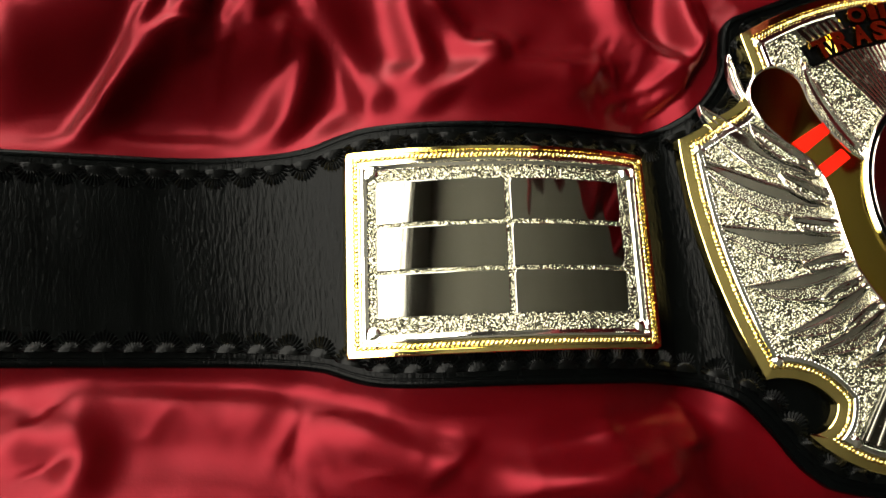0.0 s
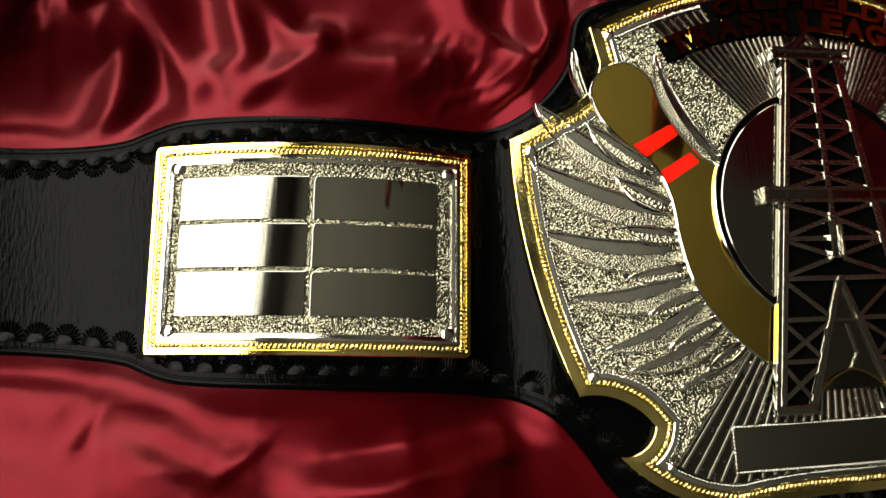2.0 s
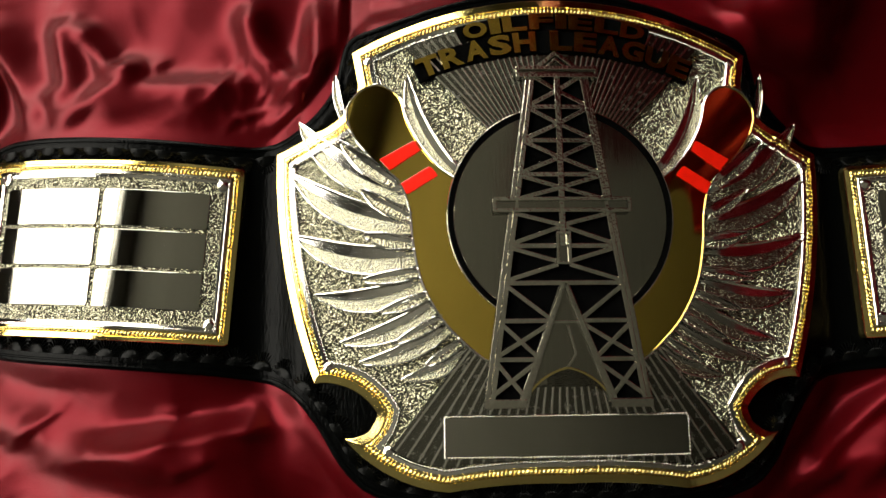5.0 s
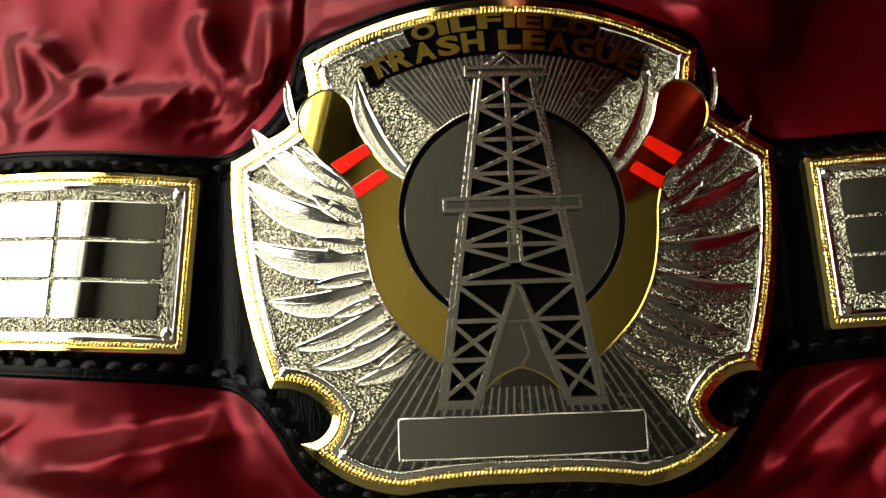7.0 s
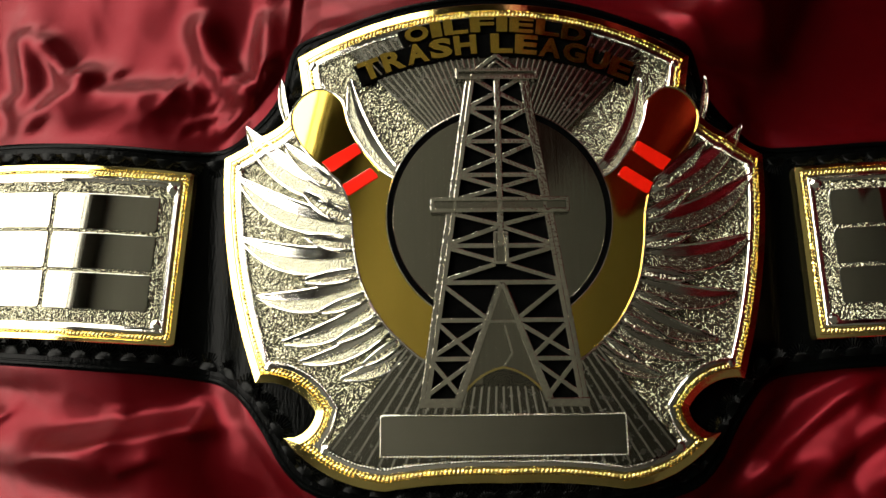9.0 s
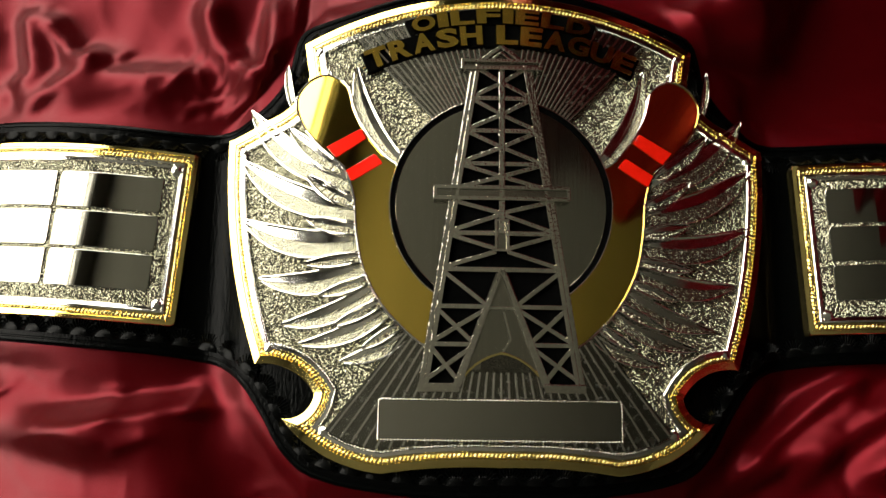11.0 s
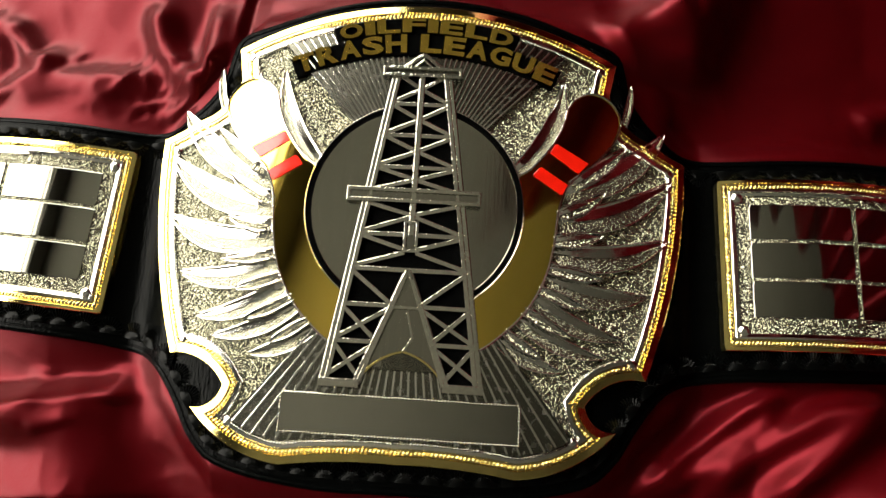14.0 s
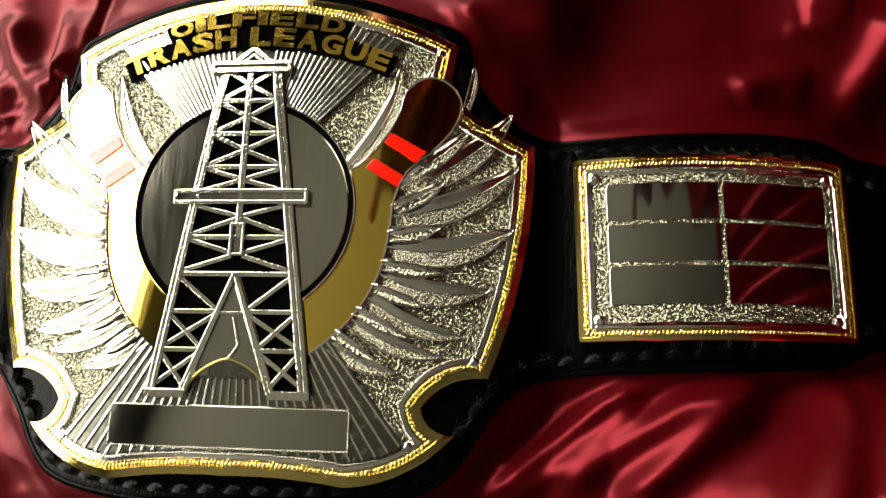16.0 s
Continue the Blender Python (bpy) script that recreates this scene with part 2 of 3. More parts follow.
room_box("floor", (LO, BACK, -0.08), (HI, WALL_D, -0.006), BOARDS, "dark wooden floor under the red cloth", "floor")
room_box("ceiling", (LO, BACK, TALL), (HI, WALL_D, TALL + 0.1), PLASTER, "plain dim plaster ceiling", "ceiling")
room_box("wall_south", (LO, BACK - 0.1, -0.08), (HI, BACK, TALL + 0.1), PLASTER, "plain plaster wall", "wall")
room_box("wall_west", (LO - 0.1, BACK, -0.08), (LO, WALL_D, TALL + 0.1), PLASTER, "plain plaster wall", "wall")
room_box("wall_east", (HI, BACK, -0.08), (HI + 0.1, WALL_D, TALL + 0.1), PLASTER, "plain plaster wall", "wall")
bm = bmesh.new()
box(bm, (LO, WALL_D, -0.08), (HI, WALL_D + 0.15, SILL), ROOM)
box(bm, (LO, WALL_D, HEAD), (HI, WALL_D + 0.15, TALL + 0.1), ROOM)
box(bm, (LO, WALL_D, SILL), (LEFT, WALL_D + 0.15, HEAD), ROOM)
box(bm, (RIGHT, WALL_D, SILL), (HI, WALL_D + 0.15, HEAD), ROOM)
tagged(link_mesh("wall_north", bm, PLASTER, 0), "plaster wall with a wide bright window", "wall", kind="structure")
bm = bmesh.new()
for lo, hi in (((LEFT, SILL), (LEFT + 0.03, HEAD)), ((RIGHT - 0.03, SILL), (RIGHT, HEAD)), ((LEFT + 0.03, SILL), (RIGHT - 0.03, SILL + 0.03)), ((LEFT + 0.03, HEAD - 0.03), (RIGHT - 0.03, HEAD))):
    box(bm, (lo[0], WALL_D + 0.04, lo[1]), (hi[0], WALL_D + 0.10, hi[1]), ROOM)
tagged(link_mesh("window_1", bm, WHITE, 0), "white painted frame of a wide bright window", "window", kind="structure")
bm = bmesh.new()
box(bm, (LEFT - 0.8, WALL_D + 0.30, SILL - 0.8), (RIGHT + 0.8, WALL_D + 0.32, HEAD + 0.8), ROOM)
tagged(link_mesh("backdrop", bm, GLOW, 0), "bright overcast sky outside the window", "sky", kind="structure")

# ---------------------------------------------------------------- the belt: leather
belt = tagged(new("championship_belt"), "black tooled leather championship belt with gold and silver plates", "belt")

strap_half = [(0, 0.1415), (-0.05, 0.137), (-0.097, 0.1225), (-0.1135, 0.1175), (-0.1175, 0.103), (-0.1195, 0.088), (-0.137, 0.067), (-0.165, 0.0585), (-0.235, 0.0585),
              (-0.302, 0.0585), (-0.319, 0.055), (-0.340, 0.047), (-0.45, 0.0455), (-0.60, 0.0445), (-0.612, 0.035), (-0.612, -0.047), (-0.60, -0.056), (-0.45, -0.0555),
              (-0.340, -0.0575), (-0.319, -0.0675), (-0.302, -0.0700), (-0.235, -0.0700), (-0.165, -0.0700), (-0.142, -0.078), (-0.126, -0.098), (-0.115, -0.118), (-0.097, -0.133), (-0.04, -0.1405), (0, -0.1390)]
strap_outline = resample(chaikin(mirrored(strap_half), 2), 0.004)
EDGE = [(0.0007, -0.0052), (0, -0.0042), (0, -0.0012), (0.0006, -0.0003), (0.0018, 0.0002), (0.0030, 0.0001), (0.0034, -0.0006), (0.0040, -0.0006), (0.0044, 0)]
strap = part("leather_strap", loft(strap_outline, EDGE, on_strap, slices=0.003), LEATHER, belt, "black grained leather strap with a creased edge", 22)

# ---------------------------------------------------------------- the belt: main plate
plate_half = arc_path([(0, 0.132, 0.117), (-0.110, 0.106, 0), (-0.1065, 0.0865, -0.28), (-0.1300, 0.0620, -0.06), (-0.1515, 0.0513, 0.095), (-0.1289, -0.0732, -0.30),
                       (-0.0960, -0.0885, -0.42), (-0.1132, -0.1010, 0.20), (-0.0600, -0.1275, -0.05), (0, -0.1238, 0)], 0.0025)
plate_outline = mirrored(plate_half)
RIM = [(0, -0.0028), (0, 0.0021), (0.0003, 0.00232), (0.0041, 0.0030), (0.0045, 0.0023), (0.0077, 0.0023)]
INNER_RIM = [(0.0077, 0.0020), (0.0078, 0.0028), (0.0081, 0.0031), (0.0100, 0.0031), (0.0104, 0.0027), (0.0112, 0.0010)]
plate = part("main_plate", loft(inset(plate_outline if area(plate_outline) > 0 else plate_outline[::-1], 0.009), [(0, -0.0025), (0, 0.0010)], on_main), STIPPLE, belt, "stippled silver shield-shaped centre plate")
part("gold_rim", loft(plate_outline, RIM, on_main, cap=False), GOLD, plate, "polished gold rim round the silver field", 14)
part("inner_rim", loft(plate_outline, INNER_RIM, on_main, cap=False), SILVER, plate, "narrow polished silver fillet inside the gold rim", 14)


def rope(outline, d, step, r, h, warp):
    """A row of small oval beads along the outline, joined into one mesh."""
    bm = bmesh.new()
    o = outline if area(outline) > 0 else outline[::-1]
    ring = resample(inset(o, d), step)
    for i, (x, y) in enumerate(ring):
        x1, y1 = ring[(i + 1) % len(ring)]
        u = Vector((x1 - x, y1 - y)).normalized()
        u = Vector((u.x * 0.8 - u.y * 0.6, u.x * 0.6 + u.y * 0.8))
        v = Vector((-u.y, u.x))
        top = bm.verts.new(warp(x, y, h + r * 0.62))
        low = []
        for k in range(6):
            c, s = math.cos(k * math.pi / 3) * r * 1.45, math.sin(k * math.pi / 3) * r * 0.85
            low.append((bm.verts.new(warp(x + (u.x * c + v.x * s) * 0.66, y + (u.y * c + v.y * s) * 0.66, h + r * 0.42)), bm.verts.new(warp(x + u.x * c + v.x * s, y + u.y * c + v.y * s, h - 0.0003))))
        for k in range(6):
            a, b = low[k], low[(k + 1) % 6]
            bm.faces.new((top, a[0], b[0]))
            bm.faces.new((a[0], a[1], b[1], b[0]))
    return bm


def stipple(outline, step, rough, h, warp, seed):
    """A hammered field: a jittered grid of small tilted facets inside the outline, in one mesh."""
    o = np.array(outline)
    x0, y0, x1, y1 = *o.min(0), *o.max(0)
    X, Y = np.meshgrid(np.arange(x0, x1 + step, step), np.arange(y0, y1 + step, step))
    cx, cy = (X[:-1, :-1] + step / 2), (Y[:-1, :-1] + step / 2)
    keep = np.zeros(cx.shape, bool)
    for (ax, ay), (bx, by) in zip(outline, outline[1:] + outline[:1]):
        if ay != by:
            keep ^= ((ay > cy) != (by > cy)) & (cx < (bx - ax) * (cy - ay) / (by - ay) + ax)
    rs = np.random.RandomState(seed)
    X, Y = X + rs.uniform(-0.3, 0.3, X.shape) * step, Y + rs.uniform(-0.3, 0.3, Y.shape) * step
    Z = h + rough * rs.uniform(-1, 1, X.shape)
    idx = np.arange(X.size).reshape(X.shape)
    quads = np.stack([idx[:-1, :-1], idx[:-1, 1:], idx[1:, 1:], idx[1:, :-1]], -1)[keep]
    used = np.unique(quads)
    new_id = np.zeros(X.size, int)
    new_id[used] = np.arange(len(used))
    pts = [tuple(warp(float(x), float(y), float(z))) for x, y, z in zip(X.ravel()[used], Y.ravel()[used], Z.ravel()[used])]
    q = new_id[quads]
    flip = rs.rand(len(q)) > 0.5
    tris = np.concatenate([np.where(flip[:, None], q[:, [0, 1, 2]], q[:, [0, 1, 3]]), np.where(flip[:, None], q[:, [0, 2, 3]], q[:, [1, 2, 3]])])
    me = bpy.data.meshes.new("stippled_field")
    me.from_pydata(pts, [], tris.tolist())
    me.materials.append(STIPPLE)
    return new("stippled_field", me)


field_mesh = stipple(inset(plate_outline if area(plate_outline) > 0 else plate_outline[::-1], 0.0105), 0.00043, 0.00033, 0.0012, on_main, 4)
field_mesh.parent = plate
tagged(field_mesh, "hammered sparkling silver ground", kind="stuff")
tagged(part("rope_border", rope(plate_outline, 0.0061, 0.0021, 0.00115, 0.0025, on_main), ROPE, plate, "twisted gold rope moulding", 60), kind="stuff")
tagged(part("bead_border", rope(plate_outline, 0.0107, 0.0017, 0.0005, 0.0026, on_main), SILVER, plate, "fine silver beading", 60), kind="stuff")

# smooth fields behind the rays
DISC_C, DISC_R = (0.0, 0.0117), 0.0598
FAN_TOP, FAN_LOW = (0.0, 0.020), (0.0, 0.006)
TEXT_C, TEXT_R = (0.0, -0.0805), 0.182


def polar(c, r, deg):
    return (c[0] + r * math.cos(radians(deg)), c[1] + r * math.sin(radians(deg)))


def reach(c, deg, limit):
    """How far a ray from c goes before limit(x, y) is true."""
    r = 0.03
    while r < 0.2 and not limit(*polar(c, r, deg)):
        r += 0.001
    return r


inner = inset(plate_outline if area(plate_outline) > 0 else plate_outline[::-1], 0.0122)
past_rim = lambda x, y: not inside(x, y, inner)
over_text = lambda x, y: math.hypot(x - TEXT_C[0], y - TEXT_C[1]) > TEXT_R - 0.0015
for lo, hi, c, r0, lim in ((47, 133, FAN_TOP, 0.052, past_rim), (231.5, 308.5, FAN_LOW, 0.060, past_rim)):
    angles = np.linspace(lo, hi, 40)
    poly = [polar(c, r0, a) for a in angles] + [polar(c, reach(c, a, lim), a) for a in angles[::-1]]
    part("ray_field", loft(poly, [(0, 0), (0, 0.0019), (0.0003, 0.0021)], on_fan), RAY_GROUND, plate, "smooth dark silver field behind raised rays")
for k in range(-20, 21):
    a = 90 + k * 2.15
    if abs(k) < 4:
        continue
    bm = bmesh.new()
    beam(bm, polar(FAN_TOP, 0.049, a), polar(FAN_TOP, reach(FAN_TOP, a, over_text), a), 0.0010, 0.0019, 0.0029, on_fan, 0.25, slope=0.17)
    part("ray", bm, SILVER, plate)
    if 13 <= abs(k) <= 19:
        bm = bmesh.new()
        beam(bm, polar(FAN_TOP, 0.095, a), polar(FAN_TOP, reach(FAN_TOP, a, past_rim) - 0.001, a), 0.0011, 0.0019, 0.0029, on_fan, 0.25, slope=0.17)
        part("ray", bm, SILVER, plate)
for k in range(-15, 16):
    a = 270 + k * 2.5
    bm = bmesh.new()
    beam(bm, polar(FAN_LOW, 0.070, a), polar(FAN_LOW, reach(FAN_LOW, a, past_rim) - 0.0005, a), 0.0011, 0.0019, 0.0029, on_fan, 0.25, slope=0.17)
    part("ray", bm, SILVER, plate)

for x, y in ((0.1425, 0.0445), (0.1220, -0.0650), (0.1010, 0.1005), (0.0905, -0.1075)):
    for s in (-1, 1):
        part("corner_stud", dome(bmesh.new(), s * x, y, 0.0036, 0.0008, 0.0030, on_main), SILVER, plate, "polished silver corner stud")


# ---------------------------------------------------------------- the belt: feathers
def feather(tip, root, width, bow, lift, side):
    """A leaf with a flat polished upper half, a flat grained lower half, a raised flat edge and a thin quill, bowed downwards."""
    a, b = Vector(tip), Vector(root)
    d = (b - a) * 1.05
    nrm = Vector((-d.y, d.x)).normalized()
    if nrm.y < 0:
        nrm = -nrm
    n = max(10, round(d.length / 0.0022))
    bm = bmesh.new()
    rows = []
    for i in range(n + 1):
        t = i / n
        c = a + d * t - nrm * (bow * d.length * 4 * t * (1 - t))
        w = width * (0.05 + 0.95 * math.sin(math.pi * min(1, t ** 0.75 * 0.76)) ** 0.9)
        up, dn = w * 0.42, w * 0.58
        k = min(1.0, w / 0.0060)
        e, q = 0.0018 * k, 0.0004 * k
        row = ((up, 0.0), (up - 0.05 * e, 0.0010), (up - 0.30 * e, 0.00232), (up - 0.5 * e, 0.0024), (up - 0.70 * e, 0.00232), (up - e, 0.0006), (q * 1.6, 0.0006), (q, 0.0017), (-q, 0.0017), (-q * 1.6, 0.0009),
               (e - dn, 0.0009), (0.70 * e - dn, 0.00232), (0.5 * e - dn, 0.0024), (0.30 * e - dn, 0.00232), (0.05 * e - dn, 0.0010), (-dn, 0.0))
        rows.append([bm.verts.new(on_main(side * (c.x + nrm.x * u), c.y + nrm.y * u, lift + h - 0.0012 * max(0.0, (t - 0.85) / 0.15))) for u, h in row])
    for r0, r1 in zip(rows, rows[1:]):
        for j in range(15):
            f = bm.faces.new((r0[j], r0[j + 1], r1[j + 1], r1[j]))
            f.material_index = 1 if j == 9 else 0
    bm.faces.new(rows[0])
    bm.faces.new(rows[-1])
    bmesh.ops.recalc_face_normals(bm, faces=bm.faces[:])
    return bm


# tip, root, width, bow, lift; then the short barbed ones that lie over them
FEATHERS = [((-0.1188, 0.0949), (-0.1140, 0.0690), 0.0048, 0.04, 0.0000), ((-0.1390, 0.0682), (-0.0810, 0.0262), 0.0135, 0.09, 0.0006), ((-0.1430, 0.0395), (-0.0780, 0.0105), 0.0140, 0.09, 0.0004),
            ((-0.1405, 0.0052), (-0.0765, -0.0060), 0.0140, 0.10, 0.0004), ((-0.1295, -0.0273), (-0.0735, -0.0205), 0.0120, 0.10, 0.0004),
            ((-0.1160, -0.0525), (-0.0660, -0.0318), 0.0100, 0.08, 0.0004), ((-0.1058, -0.0628), (-0.0600, -0.0440), 0.0090, 0.08, 0.0004), ((-0.0835, -0.0717), (-0.0490, -0.0555), 0.0085, 0.07, 0.0002),
            ((-0.0957, 0.0918), (-0.0640, 0.0370), 0.0075, 0.10, -0.0004), ((-0.0795, 0.0908), (-0.0520, 0.0350), 0.0105, 0.10, 0.0006)]
BARBS = [((-0.1160, 0.0560), (-0.0870, 0.0320), 0.0075, 0.03), ((-0.1046, 0.0283), (-0.0795, 0.0135), 0.0068, 0.03), ((-0.1038, 0.0041), (-0.0780, -0.0012), 0.0070, 0.02), ((-0.1045, -0.0205), (-0.0752, -0.0168), 0.0062, 0.0),
         ((-0.0955, -0.0374), (-0.0705, -0.0290), 0.0058, 0.0), ((-0.0875, -0.0534), (-0.0630, -0.0410), 0.0056, 0.0), ((-0.0720, -0.0652), (-0.0530, -0.0530), 0.0052, 0.0)]
for side in (1, -1):
    for tip, root, width, bow, lift in FEATHERS:
        part("feather", feather(tip, root, width * 1.2, bow, lift + 0.0006, side), [SILVER, GRAIN], plate, "silver feather with one polished and one grained half", 20)
    for tip, root, width, bow in BARBS:
        part("short_feather", feather(tip, root, width * 1.35, bow, 0.0027, side), [SILVER, BARBED], plate, "short silver feather with barbed texture", 20)


# ---------------------------------------------------------------- the belt: pins, disc, nameplate
def spline(points, n=6, closed=True):
    out = []
    m = len(points)
    for i in range(m):
        p0, p1, p2, p3 = (Vector(points[(i + k - 1) % m]) for k in range(4))
        for j in range(n):
            t = j / n
            q = 0.5 * (2 * p1 + (p2 - p0) * t + (2 * p0 - 5 * p1 + 4 * p2 - p3) * t * t + (3 * p1 - p0 - 3 * p2 + p3) * t ** 3)
            out.append((q.x, q.y))
    return out


pin_edge = spline([(-0.0950, 0.0866), (-0.1065, 0.0832), (-0.1132, 0.0725), (-0.1095, 0.0580), (-0.0975, 0.0430), (-0.0850, 0.0310), (-0.0795, 0.0160), (-0.0775, -0.0030), (-0.0730, -0.0230),
                   (-0.0630, -0.0420), (-0.0500, -0.0560), (-0.0390, -0.0640), (-0.0330, -0.0600), (-0.0320, -0.0345), (-0.0430, -0.0240), (-0.0526, -0.0074), (-0.0560, 0.0117), (-0.0535, 0.0300), (-0.0630, 0.0390), (-0.0730, 0.0520), (-0.0795, 0.0650), (-0.0838, 0.0790)])
PIN_RIM = [(0, 0.0008), (0, 0.0040), (0.0005, 0.0045), (0.0011, 0.0044), (0.0014, 0.0036)]
stripes = [[(-0.0948, 0.0441), (-0.0761, 0.0540), (-0.0730, 0.0482), (-0.0893, 0.0378)], [(-0.0842, 0.0301), (-0.0680, 0.0396), (-0.0636, 0.0343), (-0.0803, 0.0242)]]
for side in (1, -1):
    flip = lambda pts: [(side * x, y) for x, y in pts]
    o = flip(pin_edge)
    o = o if area(o) > 0 else o[::-1]
    pin = part("bowling_pin", loft(inset(o, 0.0012), [(0, 0.0010), (0, 0.0037)], on_main), GOLD_MIRROR, belt, "flat mirror-polished gold bowling pin emblem")
    part("outline", loft(o, PIN_RIM, on_main, cap=False), SILVER, pin, "thin raised silver outline", 40)
    for s in stripes:
        part("stripe", loft(resample(flip(s), 0.002), [(0, 0.0030), (0, 0.0043), (0.0002, 0.0044)], on_main), RED, pin, "glossy red enamel stripe")


def circle(c, r, n=96):
    return [polar(c, r, 360 * i / n) for i in range(n)]


disc = part("round_disc", loft(circle(DISC_C, DISC_R - 0.0036), [(0, 0.001), (0, 0.0042), (0.0004, 0.0046)], on_disc), BRUSHED, belt, "smooth dark silver disc behind the derrick")
part("groove", loft(circle(DISC_C, DISC_R - 0.0008), [(0, 0.001), (0, 0.0040), (0.0029, 0.0040), (0.0029, 0.001)], on_disc, cap=False), BLACK, disc, "black enamel ring")
part("ring", loft(circle(DISC_C, DISC_R), [(0, 0.001), (0, 0.0044), (0.0003, 0.0048), (0.0007, 0.0048), (0.0009, 0.0030)], on_disc, cap=False), SILVER, disc, "thin polished silver ring")

name_box = resample([(-0.0625, -0.1110), (0.0625, -0.1110), (0.0625, -0.0900), (-0.0625, -0.0900)], 0.0025)
nameplate = part("nameplate", loft(name_box, [(0, 0.001), (0, 0.0045), (0.0003, 0.0047)], on_main), MIRROR, belt, "blank polished silver nameplate")
tagged(part("bead_border", rope(name_box, 0.0005, 0.0017, 0.0006, 0.0047, on_main), STEEL, nameplate, "fine beaded edge", 60), kind="stuff")

# ---------------------------------------------------------------- the belt: derrick
LEG_TOP, LEG_LOW = (0.0140, 0.0890), (0.0398, -0.0830)


def leg_x(y):
    t = (LEG_TOP[1] - y) / (LEG_TOP[1] - LEG_LOW[1])
    return LEG_TOP[0] + (LEG_LOW[0] - LEG_TOP[0]) * t


def frame_x(y):
    return 0.0225 * (-0.0250 - y) / 0.0590


back = [(-leg_x(0.088), 0.088), (-leg_x(-0.083), -0.083), (-frame_x(-0.083), -0.083), (0, -0.026), (frame_x(-0.083), -0.083), (leg_x(-0.083), -0.083), (leg_x(0.088), 0.088)]
derrick = part("oil_derrick", loft(resample(back, 0.003), [(0, 0.001), (0, 0.0050)], on_derrick), BLACK, belt, "silver openwork oil derrick relief over black enamel")


def girder(a, b, w, h1=0.0072, mat=STEEL, name="girder"):
    bm = bmesh.new()
    beam(bm, a, b, w * (1.3 if mat is STEEL else 1.0), 0.0045, h1, on_derrick, 0.72)
    return part(name, bm, mat, derrick)


for s in (-1, 1):
    for k, dx in enumerate((-0.0013, 0.0010)):
        girder((s * (LEG_TOP[0] + dx), LEG_TOP[1]), (s * (LEG_LOW[0] + dx * 1.15), LEG_LOW[1]), 0.0019, 0.0078 - 0.0004 * k, name="leg")
    girder((s * LEG_TOP[0], LEG_TOP[1]), (s * LEG_LOW[0], LEG_LOW[1]), 0.0052, 0.0064, BRUSHED, name="leg")
    for dx in (-0.0010, 0.0011):
        girder((s * (0.0003 + abs(dx) * 0), -0.0240), (s * (0.0228 + dx), -0.0835), 0.0017, 0.0076, name="leg")
    girder((s * 0.0002, -0.0245), (s * 0.0228, -0.0835), 0.0046, 0.0062, BRUSHED, name="leg")
    girder((s * 0.0215, -0.0845), (s * 0.0425, -0.0845), 0.0036, 0.0080, name="foot")
    girder((0, 0.1010), (s * 0.0150, 0.0885), 0.0018, 0.0068)
    girder((0, 0.0975), (s * 0.0095, 0.0890), 0.0010, 0.0062)
ROWS_UP = [0.0880, 0.0698, 0.0514, 0.0330, 0.0190]
for y0, y1 in zip(ROWS_UP, ROWS_UP[1:]):
    m = (y0 + y1) / 2
    girder((-leg_x(y1), y1), (leg_x(y1), y1), 0.0019)
    for s in (-1, 1):
        girder((0, m), (s * (leg_x(y0) - 0.001), y0 - 0.0006), 0.0019)
        girder((0, m), (s * (leg_x(y1) - 0.001), y1 + 0.0006), 0.0019)
girder((0, 0.088), (0, -0.0050), 0.0026, 0.0078, name="post")
for y, w in ((0.0136, 0.0016), (0.0196, 0.0016)):
    girder((-0.0355, y), (0.0355, y), w, 0.0090, name="platform")
girder((-0.0355, 0.0166), (0.0355, 0.0166), 0.0060, 0.0078, BRUSHED, name="platform")
for s in (-1, 1):
    girder((s * 0.0352, 0.0130), (s * 0.0352, 0.0202), 0.0015, 0.0090, name="platform")
    girder((s * 0.0212, 0.0862), (s * 0.0212, 0.0918), 0.0014, 0.0090, name="platform")
for y in (0.0868, 0.0912):
    girder((-0.0215, y), (0.0215, y), 0.0015, 0.0090, name="platform")
girder((-0.0215, 0.0890), (0.0215, 0.0890), 0.0044, 0.0076, BRUSHED, name="platform")
for y in (-0.0048, -0.0240):
    girder((-leg_x(y), y), (leg_x(y), y), 0.0020)
for s in (-1, 1):
    girder((0, 0.0060), (s * leg_x(0.013), 0.0125), 0.0019)
    girder((0, 0.0055), (s * leg_x(-0.0048), -0.0042), 0.0019)
    girder((s * 0.003, -0.0130), (s * leg_x(-0.0048), -0.0055), 0.0019)
    girder((s * 0.003, -0.0145), (s * leg_x(-0.0240), -0.0232), 0.0019)
    girder((s * leg_x(-0.0245), -0.0245), (s * (frame_x(-0.043) + 0.001), -0.0425), 0.0019)
    for y0, y1 in ((-0.0433, -0.0627), (-0.0627, -0.0820)):
        girder((s * frame_x(y0), y0), (s * leg_x(y0), y0), 0.0019)
        girder((s * frame_x(y0), y0 - 0.0006), (s * leg_x(y1), y1 + 0.0006), 0.0019)
        girder((s * leg_x(y0), y0 - 0.0006), (s * frame_x(y1), y1 + 0.0006), 0.0019)
for (x0, y0), (x1, y1) in (((-0.0032, -0.0140), (-0.0032, 0.0020)), ((0.0032, -0.0140), (0.0032, 0.0020)), ((-0.0037, 0.0018), (0.0037, 0.0018)), ((-0.0037, -0.0140), (0.0037, -0.0140))):
    girder((x0, y0), (x1, y1), 0.0011, 0.0090, name="hoist_box")
